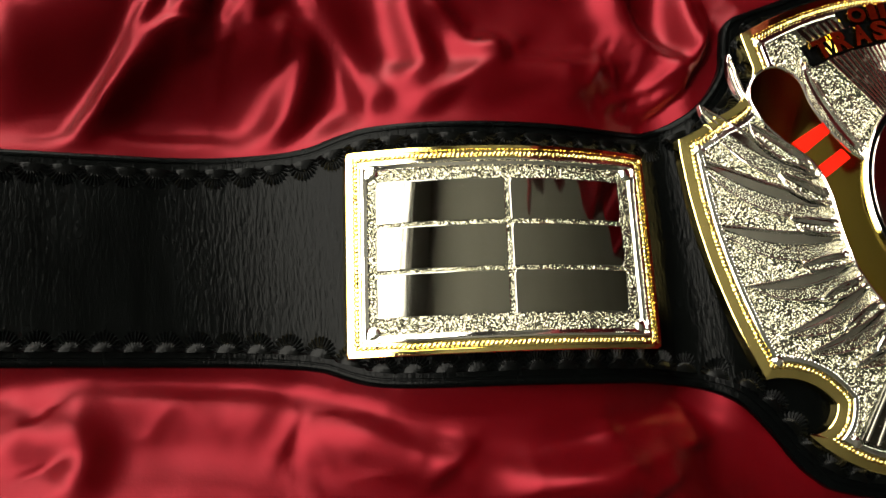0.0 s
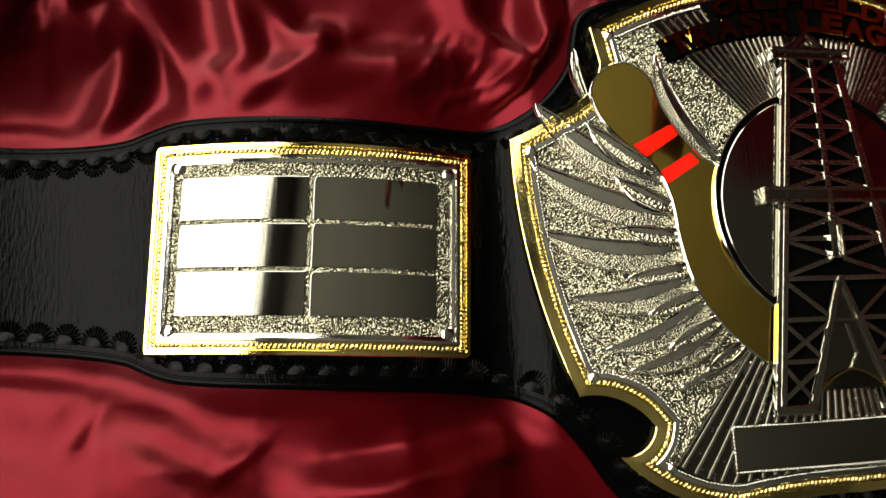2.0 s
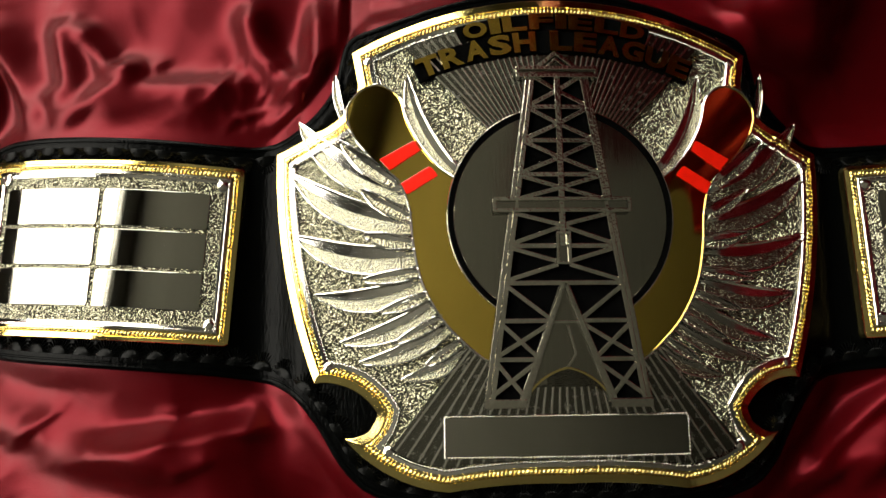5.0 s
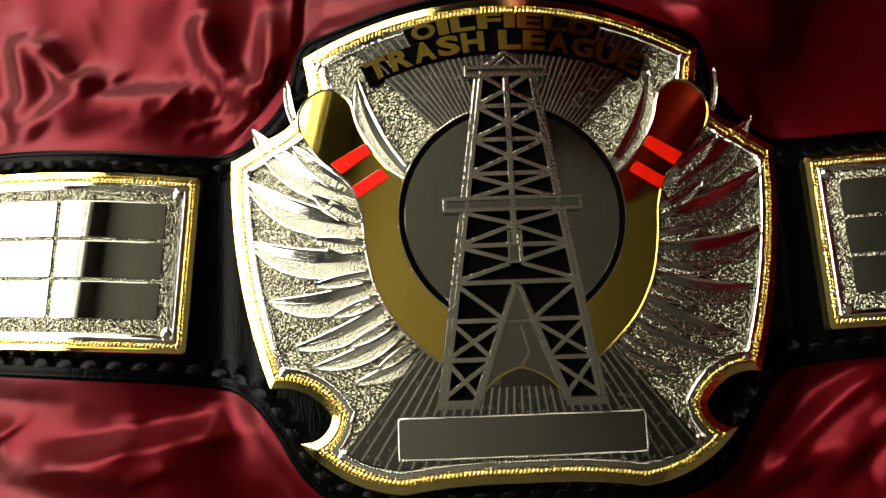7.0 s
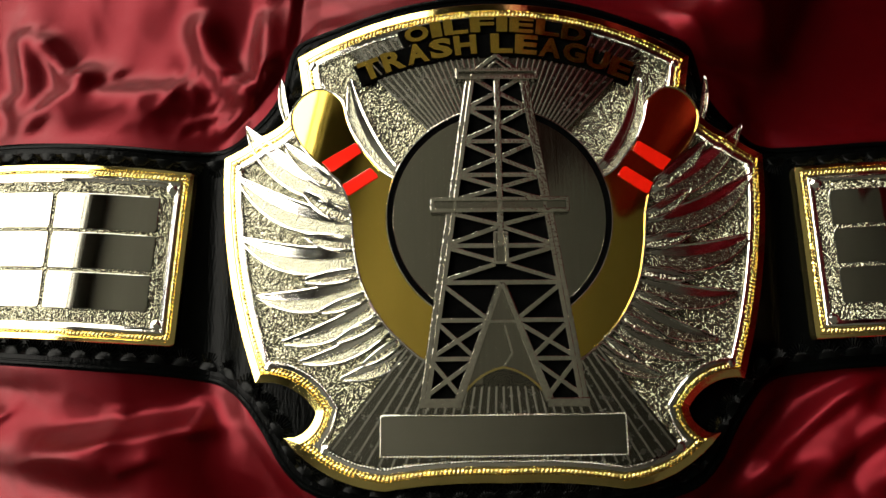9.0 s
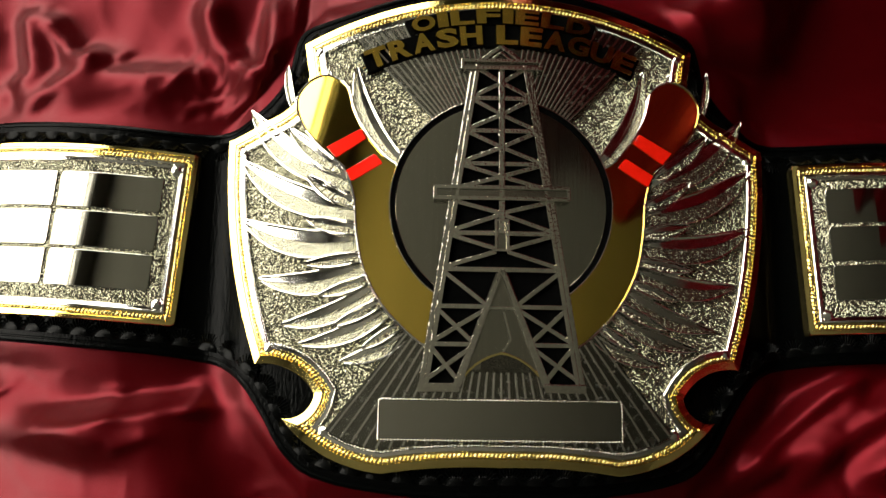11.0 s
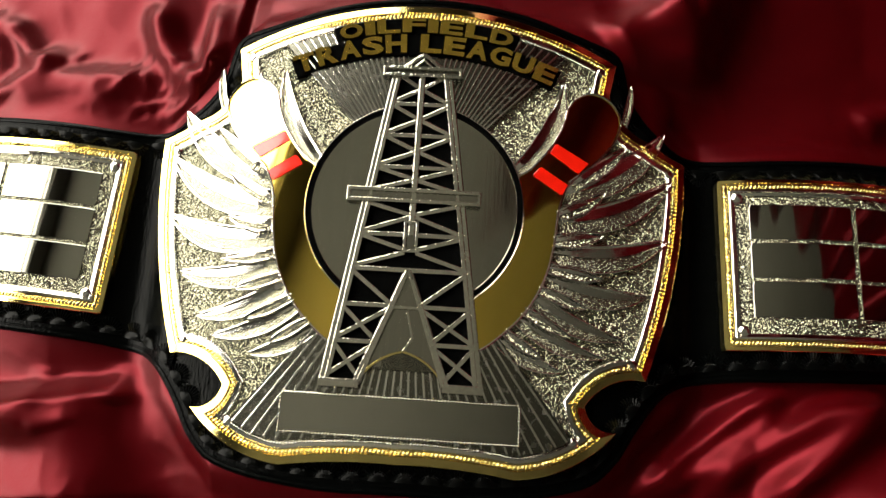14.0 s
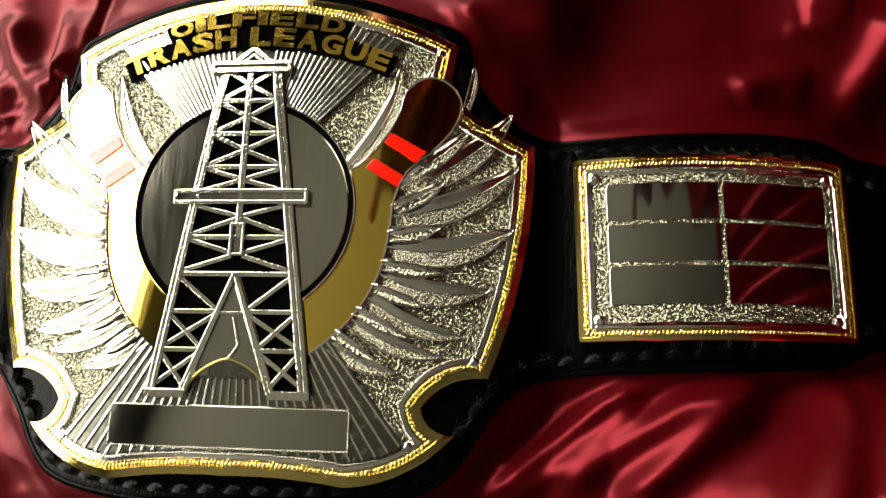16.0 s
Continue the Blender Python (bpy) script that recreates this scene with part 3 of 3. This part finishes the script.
girder((0, -0.0140), (0, 0.0018), 0.0056, 0.0072, BRUSHED, name="hoist_box")
girder((-frame_x(-0.0440), -0.0440), (frame_x(-0.0440), -0.0440), 0.0012)
panel = arc_path([(0, -0.0290, 0), (-0.0185, -0.0770, -0.18), (0, -0.0665, -0.18), (0.0185, -0.0770, 0), (0, -0.0290, 0)], 0.002)[:-1]
part("floor_panel", loft(panel, [(0, 0.001), (0, 0.0056), (0.0004, 0.0060)], on_derrick), BRUSHED, derrick, "smooth silver panel between the derrick's legs")
for s in (-1, 1):
    path = arc_path([(s * 0.0190, -0.0785, -0.18 * s * -1), (0, -0.0670, 0)], 0.003)
    for p, q in zip(path, path[1:]):
        girder(p, q, 0.0012, 0.0072, GOLD, "trim_edge")
girder((0.0010, -0.0460), (0.0045, -0.0600), 0.0009, 0.0070, name="trim_edge")
girder((0.0045, -0.0600), (0.0000, -0.0670), 0.0009, 0.0070, name="trim_edge")


# ---------------------------------------------------------------- the belt: lettering
def ring_sector(r0, r1, half):
    angles = np.linspace(90 - half, 90 + half, 40)
    return [polar(TEXT_C, r1, a) for a in angles] + [polar(TEXT_C, r0, a) for a in angles[::-1]]


banner = part("lettering_band", loft(ring_sector(0.1815, 0.1940, 23.6), [(0, 0.001), (0, 0.0036), (0.0004, 0.0038)], on_main), BLACK, belt, "black enamel band with arched gold capital letters")
part("upper_band", loft(ring_sector(0.1942, 0.2042, 15.2), [(0, 0.001), (0, 0.0034), (0.0004, 0.0036)], on_main), BLACK, banner)


def letter(ch, angle, r, height, width):
    cu = bpy.data.curves.new("letter", "FONT")
    cu.body, cu.size, cu.extrude, cu.offset, cu.resolution_u = ch, 1.0, 0.0, 0.045, 3
    tmp = bpy.data.objects.new("letter", cu)
    me = bpy.data.meshes.new_from_object(tmp)
    bpy.data.objects.remove(tmp)
    bm = bmesh.new()
    bm.from_mesh(me)
    bpy.data.meshes.remove(me)
    bmesh.ops.dissolve_limit(bm, angle_limit=0.01, verts=bm.verts[:], edges=bm.edges[:])
    res = bmesh.ops.extrude_face_region(bm, geom=bm.faces[:])
    for v in res["geom"]:
        if isinstance(v, bmesh.types.BMVert):
            v.co.z += 1
    bmesh.ops.recalc_face_normals(bm, faces=bm.faces[:])
    xs, ys = [v.co.x for v in bm.verts], [v.co.y for v in bm.verts]
    x0, x1, y0, y1 = min(xs), max(xs), min(ys), max(ys)
    bmesh.ops.triangulate(bm, faces=bm.faces[:])
    middle = TEXT_C[0] + r * math.cos(radians(angle))
    for v in bm.verts:
        u = ((v.co.x - x0) / (x1 - x0) - 0.5) * width
        w = (v.co.y - y0) / (y1 - y0) * height
        a = radians(angle) - u / (r + height / 2)
        rr = r + w
        x, y = TEXT_C[0] + rr * math.cos(a), TEXT_C[1] + rr * math.sin(a)
        # each letter's face is cut flat
        v.co = Vector((x, y, main_z(middle) + 0.0056)) if v.co.z > 0.5 else on_main(x, y, 0.0030)
    return part("letter", bm, DARK_GOLD, banner, "raised gold capital letter", 20)


def lettering(words, half, r, height):
    widths = [{"I": 0.45, " ": 0.45}.get(c, 1.0) for c in words]
    total, gap = sum(widths), 0.09
    unit = 2 * half / (total + gap * (len(words) - 1))
    a = 90 + half
    for c, w in zip(words, widths):
        if c != " ":
            letter(c, a - unit * w / 2, r, height, radians(unit * w) * (r + height / 2))
        a -= unit * (w + gap)


lettering("TRASH LEAGUE", 23.2, 0.1823, 0.0112)
lettering("OILFIELD", 14.4, 0.1946, 0.0090)

# ---------------------------------------------------------------- the belt: side plates
def side_plate(s, turn, cx, cy):
    ca, sa = math.cos(radians(turn)), math.sin(radians(turn))

    def warp(x, y, h):
        gx, gy = cx + x * ca - y * sa, cy + x * sa + y * ca
        return Vector((gx, gy, side_z(gx) + h))

    W, H = 0.0745, 0.0492
    rect = lambda d: [(d - W, d - H), (W - d, d - H), (W - d, H - d), (d - W, H - d)]
    o = resample(chaikin(resample(rect(0), 0.003), 1), 0.0026)
    p = part("side_plate", loft(resample(rect(0.0095), 0.003), [(0, -0.002), (0, 0.0009)], warp), STIPPLE, belt, "rectangular silver side plate with six blank polished panels in a gold frame")
    ground = stipple(rect(0.0102), 0.00040, 0.00029, 0.0011, warp, 6)
    ground.parent = p
    tagged(ground, "hammered sparkling silver ground", kind="stuff")
    part("gold_frame", loft(o, [(0, -0.0028), (0, 0.0026), (0.0004, 0.0031), (0.0022, 0.0032), (0.0025, 0.0026), (0.0063, 0.0026)], warp, cap=False), GOLD, p, "polished gold frame", 14)
    tagged(part("rope_border", rope(o, 0.0044, 0.0021, 0.00125, 0.0028, warp), ROPE, p, "twisted gold rope moulding", 60), kind="stuff")
    part("bevel", loft(o, [(0.0063, 0.0024), (0.0065, 0.0033), (0.0068, 0.0035), (0.0076, 0.0035), (0.0080, 0.0026), (0.0096, 0.0021), (0.0099, 0.0016), (0.0105, 0.0008)], warp, cap=False), SILVER, p, "polished silver bevel", 14)
    for x in (-1, 1):
        for y in (-1, 1):
            part("corner_stud", dome(bmesh.new(), x * (W - 0.0108), y * (H - 0.0108), 0.0040, 0.0008, 0.0026, warp), SILVER, p, "polished silver corner stud")
    pw, ph, gx, gy = 0.0289, 0.0201, 0.0026, 0.0021
    for i in range(2):
        for j in range(3):
            x = s * 0.0018 + (i - 0.5) * (2 * pw + gx)
            y = 0.0015 + s * 0.0006 + (j - 1) * (ph + gy)
            part("panel", loft(resample([(x - pw, y - ph / 2), (x + pw, y - ph / 2), (x + pw, y + ph / 2), (x - pw, y + ph / 2)], 0.003), [(0, 0.0005), (0, 0.0016), (0.0002, 0.0017)], warp), MIRROR, p, "blank mirror-polished silver panel")
    return p


side_plate(-1, -3.7, -0.2472, 0.0008)
side_plate(1, 1.8, 0.2475, -0.0010)


# ---------------------------------------------------------------- the belt: tooled border
def stamp_mesh():
    """A shell-shaped stamp: a sunk fan with fine ribs under a swollen lip."""
    bm = bmesh.new()
    n, rows = 27, []
    for r, h in ((0.0004, 0.0019), (0.0020, 0.0017), (0.0037, 0.0011), (0.0049, 0.0002), (0.0054, -0.0004), (0.0090, -0.0002)):
        row = []
        for i in range(n):
            a = math.pi * i / (n - 1)
            rib = 0.0009 if i % 2 and r > 0.0048 else 0.0
            rr = r * (1 if i % 2 == 0 or r < 0.006 else 1.15)
            row.append(bm.verts.new((rr * math.cos(a) * (1.25 if r < 0.005 else 0.80), rr * math.sin(a), h + rib)))
        rows.append(row)
    for r0, r1 in zip(rows, rows[1:]):
        for i in range(n - 1):
            bm.faces.new((r0[i], r1[i], r1[i + 1], r0[i + 1]))
    me = bpy.data.meshes.new("tooled_shell")
    bm.to_mesh(me)
    bm.free()
    me.materials.append(TOOLED)
    me.shade_smooth()
    me.set_sharp_from_angle(angle=radians(35))
    return me


shell = stamp_mesh()
edge = resample(inset(strap_outline if area(strap_outline) > 0 else strap_outline[::-1], 0.0068), 0.0136)
for i, (x, y) in enumerate(edge):
    if abs(x) > 0.58 or inside(x, y, plate_outline):
        continue
    (xa, ya), (xb, yb) = edge[i - 1], edge[(i + 1) % len(edge)]
    u = (on_strap(xb, yb, 0) - on_strap(xa, ya, 0)).normalized()
    up = (on_strap(x + 0.002, y, 0) - on_strap(x - 0.002, y, 0)).cross(Vector((0, 1, 0))).normalized()
    v = up.cross(u).normalized()
    ob = new("tooled_shell", shell)
    ob.matrix_world = Matrix.Translation(on_strap(x, y, 0.0002)) @ Matrix((u, v, u.cross(v))).transposed().to_4x4()
    ob.parent = strap


# ---------------------------------------------------------------- the red satin
def smooth(a, b, x):
    t = np.clip((x - a) / (b - a), 0, 1)
    return t * t * (3 - 2 * t)


def fold(X, Y, line, left, right, height):
    """A fold along a smooth line; left and right are the widths of its flanks; it fades at its ends."""
    p = [Vector(q) for q in line]
    p = [2 * p[0] - p[1], *p, 2 * p[-1] - p[-2]]
    pts = []
    for p0, p1, p2, p3 in zip(p, p[1:], p[2:], p[3:]):
        for k in range(8):
            t = k / 8
            pts.append(0.5 * (2 * p1 + (p2 - p0) * t + (2 * p0 - 5 * p1 + 4 * p2 - p3) * t * t + (3 * p1 - p0 - 3 * p2 + p3) * t ** 3))
    pts.append(p[-2])
    best, side, place, run = np.full(X.shape, 9.0), np.zeros_like(X), np.zeros_like(X), 0.0
    total = sum((b - a).length for a, b in zip(pts, pts[1:]))
    for a, b in zip(pts, pts[1:]):
        d = b - a
        u = np.clip(((X - a.x) * d.x + (Y - a.y) * d.y) / d.length_squared, 0, 1)
        ex, ey = X - a.x - u * d.x, Y - a.y - u * d.y
        dist = np.hypot(ex, ey)
        near = dist < best
        best = np.where(near, dist, best)
        side = np.where(near, d.x * ey - d.y * ex, side)
        place = np.where(near, (run + u * d.length) / total, place)
        run += d.length
    w = np.where(side > 0, left, right)
    ends = 0.25 + 0.75 * smooth(0.0, 0.22, place) * (1 - smooth(0.78, 1.0, place))
    return height * ends * np.exp(-(best / w) ** 2)


def field(X, Y, seed, size, way=0.0, spread=math.pi):
    """Smooth random waves, whose crests run across the direction way."""
    rs = np.random.RandomState(seed)
    out = np.zeros_like(X)
    for k in range(14):
        a, f, p = way + rs.uniform(-spread, spread), rs.uniform(0.6, 1.6) / size, rs.uniform(0, 2 * math.pi)
        out += np.sin(2 * math.pi * f * (X * math.cos(a) + Y * math.sin(a)) + p + 1.3 * np.sin(2 * math.pi * 0.45 * f * (Y * math.cos(a) - X * math.sin(a)) + 2 * p))
    return out / 14


TOP_FOLDS = [
    ([(-0.395, 0.14), (-0.423, 0.099), (-0.451, 0.062)], 0.006, 0.0045, 0.006),
    ([(-0.373, 0.142), (-0.404, 0.111), (-0.436, 0.081)], 0.007, 0.006, 0.011),
    ([(-0.483, 0.119), (-0.441, 0.127), (-0.397, 0.147)], 0.02, 0.02, 0.01),
    ([(-0.448, 0.062), (-0.442, 0.069), (-0.413, 0.068), (-0.382, 0.065), (-0.366, 0.058)], 0.01, 0.012, 0.007),
    ([(-0.352, 0.15), (-0.357, 0.121), (-0.334, 0.107), (-0.344, 0.076), (-0.364, 0.058)], 0.01, 0.01, 0.01),
    ([(-0.387, 0.123), (-0.384, 0.109)], 0.012, 0.016, 0.007),
    ([(-0.336, 0.148), (-0.313, 0.11), (-0.298, 0.063)], 0.012, 0.005, 0.007),
    ([(-0.285, 0.145), (-0.28, 0.117), (-0.278, 0.098), (-0.295, 0.089)], 0.01, 0.008, 0.009),
]
MID_FOLDS = [
    ([(-0.275, 0.139), (-0.26, 0.118), (-0.251, 0.108), (-0.227, 0.11)], 0.008, 0.006, 0.008),
    ([(-0.289, 0.065), (-0.277, 0.076), (-0.253, 0.094), (-0.228, 0.108)], 0.009, 0.006, 0.008),
    ([(-0.265, 0.066), (-0.249, 0.085), (-0.226, 0.095), (-0.197, 0.094), (-0.162, 0.098)], 0.008, 0.012, 0.008),
    ([(-0.174, 0.149), (-0.165, 0.118), (-0.145, 0.094), (-0.129, 0.089)], 0.009, 0.009, 0.01),
    ([(-0.132, 0.152), (-0.132, 0.111), (-0.128, 0.084), (-0.167, 0.067)], 0.01, 0.006, 0.011),
]
LOW_FOLDS = [
    ([(-0.19, -0.085), (-0.185, -0.12), (-0.18, -0.17)], 0.035, 0.07, 0.022),
    ([(-0.464, -0.047), (-0.437, -0.049), (-0.391, -0.056), (-0.343, -0.065)], 0.01, 0.018, 0.009),
    ([(-0.354, -0.066), (-0.322, -0.079), (-0.287, -0.096), (-0.229, -0.109), (-0.185, -0.117)], 0.011, 0.012, 0.01),
    ([(-0.463, -0.049), (-0.464, -0.06), (-0.443, -0.067), (-0.44, -0.078), (-0.449, -0.09)], 0.01, 0.01, 0.008),
    ([(-0.162, -0.077), (-0.164, -0.104)], 0.008, 0.008, 0.004),
    ([(-0.206, -0.082), (-0.207, -0.108)], 0.006, 0.008, 0.0025),
    ([(-0.344, -0.06), (-0.358, -0.086)], 0.0025, 0.006, 0.0015),
    ([(-0.268, -0.084), (-0.298, -0.106)], 0.0025, 0.006, 0.0018),
    ([(-0.18, -0.111), (-0.204, -0.12)], 0.0025, 0.006, 0.0018),
]
RIGHT_FOLDS = [
    ([(0.22, -0.069), (0.199, -0.076), (0.165, -0.102), (0.125, -0.136)], 0.007, 0.006, 0.0085),
    ([(0.212, -0.077), (0.173, -0.109), (0.133, -0.139)], 0.006, 0.006, 0.0065),
    ([(0.263, -0.065), (0.213, -0.092), (0.157, -0.132)], 0.010, 0.008, 0.0115),
    ([(0.271, -0.065), (0.242, -0.091), (0.189, -0.134)], 0.010, 0.01, 0.0115),
    ([(0.311, -0.062), (0.299, -0.091), (0.268, -0.139)], 0.013, 0.012, 0.015),
    ([(0.333, -0.063), (0.316, -0.106), (0.301, -0.137)], 0.01, 0.012, 0.01),
]
BACK_FOLDS = [
    ([(0.150, 0.100), (0.157, 0.140), (0.180, 0.190)], 0.034, 0.020, 0.022),
    ([(0.102, 0.122), (0.125, 0.138), (0.157, 0.157)], 0.014, 0.016, 0.012),
    ([(0.26, 0.09), (0.287, 0.101), (0.31, 0.097)], 0.008, 0.01, 0.006),
    ([(0.324, 0.082), (0.338, 0.102), (0.354, 0.132)], 0.01, 0.012, 0.011),
    ([(0.3, 0.141), (0.328, 0.144)], 0.008, 0.01, 0.005),
    ([(0.29, 0.127), (0.324, 0.131)], 0.005, 0.006, 0.0025),
]


def half_width(x):
    a = np.abs(x)
    return np.interp(a, [0, 0.10, 0.118, 0.138, 0.165, 0.30, 0.345, 0.6], [0.143, 0.130, 0.112, 0.085, 0.067, 0.067, 0.055, 0.053])


def cloth_height(X, Y):
    base = np.vectorize(strap_z)(X[0])[None, :] + 0 * X
    sw = np.vectorize(sway)(X[0])[None, :] + 0 * X
    gap = np.abs(Y - sw + 0.004) - half_width(X)
    lie = base - 0.0052
    far = 0.040 * np.exp(-(X / 0.50) ** 2) * np.exp(-(np.clip(np.abs(Y) - 0.20, 0, 1) / 0.22) ** 2) + 0.003 + 0.16 * np.clip(gap, 0, 0.20) + (0.50 * np.clip(X - 0.19, 0, 0.38) + 0.22 * np.clip(gap, 0, 0.2) * smooth(0.10, 0.22, X)) * smooth(0.0, -0.06, Y) + 0.14 * np.clip(X - 0.27, 0, 0.30) * smooth(-0.06, 0.0, Y)
    t = smooth(0.0, 0.07, gap)
    Z = (lie - 0.007) * (1 - t) + far * t
    for f in TOP_FOLDS + MID_FOLDS + LOW_FOLDS + RIGHT_FOLDS + BACK_FOLDS:
        line, left, right, height = f
        soft = 1.0 if f in RIGHT_FOLDS else 1.1
        Z += fold(X, Y, line, left * soft, right * soft, height * (1.6 if f in RIGHT_FOLDS else 1.15))
    # the doubled edge of the cloth beside the centre plate
    Z += 0.007 * smooth(-0.112, -0.119, X) * smooth(0.05, 0.08, Y) * smooth(-0.30, -0.16, X)
    far_off = smooth(0.0, 0.10, np.abs(X) - 0.42) + smooth(0.0, 0.08, np.abs(Y) - 0.17)
    Z += 0.0035 * field(X, Y, 3, 0.11) + 0.012 * np.clip(far_off, 0, 1) * field(X, Y, 31, 0.09, 0.6, 0.8)
    Z += 0.0012 * field(X, Y, 21, 0.045) + 0.0005 * (1 - np.abs(field(X, Y, 41, 0.05)) * 2.2) ** 3
    crumple = smooth(0.05, 0.45, field(X, Y, 51, 0.16))
    for seed, size, high in ((61, 0.055, 0.0022), (62, 0.034, 0.0012), (63, 0.020, 0.0006)):
        Z += high * crumple * np.clip(1 - 3.4 * np.abs(field(X, Y, seed, size)), 0, 1) ** 2
    w = smooth(-0.004, 0.014, gap)
    Z = lie * (1 - w) + Z * w
    rim = smooth(0.78, 0.90, np.abs(X)) + smooth(0.48, 0.60, np.abs(Y))
    Z = np.where(gap < 0.0, np.minimum(Z, lie), Z)
    return np.maximum(Z, 0.0005) * np.clip(1 - rim, 0, 1)


def sheet(name, X, Y, Z, mat, label, category):
    ny, nx = X.shape
    me = bpy.data.meshes.new(name)
    idx = np.arange(nx * ny).reshape(ny, nx)
    quads = np.stack([idx[:-1, :-1], idx[:-1, 1:], idx[1:, 1:], idx[1:, :-1]], -1).reshape(-1, 4)
    me.from_pydata(np.stack([X, Y, Z], -1).reshape(-1, 3).tolist(), [], quads.tolist())
    me.materials.append(mat)
    me.shade_smooth()
    ob = tagged(new(name, me), label, category)
    return ob


u, v = np.linspace(-1, 1, 720), np.linspace(-1, 1, 420)
X, Y = np.meshgrid(0.90 * (0.55 * u + 0.45 * u ** 3), -0.04 + 0.56 * (0.5 * v + 0.5 * v ** 3))
cloth = sheet("satin_cloth", X, Y, cloth_height(X, Y), SATIN, "crumpled glossy red satin cloth spread under the belt", "cloth")
solid = cloth.modifiers.new("thickness", "SOLIDIFY")
solid.thickness, solid.offset = 0.0008, -1

# the red satin that hangs behind
U, V = np.meshgrid(np.linspace(0, 1, 420), np.linspace(0, 1, 120))
hem = np.array(spline([(0.14, 0.60), (0.45, 0.61), (0.76, 0.54), (1.02, 0.36), (1.15, 0.10), (1.20, -0.22), (1.22, -0.60), (1.0, -1.2), (0.5, 2.0)], 20)[:112])
along = np.linspace(0, 1, len(hem))
px, py = np.interp(U, along, hem[:, 0]), np.interp(U, along, hem[:, 1])
top = np.interp(px + np.clip(0.2 - py, 0, 1) * 0.3, [0.1, 0.5, 0.92, 1.05, 1.25, 1.6], [2.10, 2.05, 1.68, 1.38, 1.12, 0.95])
tx, ty = np.gradient(px, axis=1), np.gradient(py, axis=1)
tl = np.hypot(tx, ty) + 1e-9
wave = 0.085 * np.sin(U * 52 + 3.1 + 2.2 * np.sin(U * 9) + 1.2 * V) * (1 - 0.45 * V) + 0.03 * field(px + py, V * top, 11, 0.45)
wave -= 0.40 * (1 - V)
drape = sheet("satin_drape", px + ty / tl * wave, py - tx / tl * wave, V * top, SATIN, "hanging red satin drape with soft vertical folds", "drape")
solid = drape.modifiers.new("thickness", "SOLIDIFY")
solid.thickness = 0.001
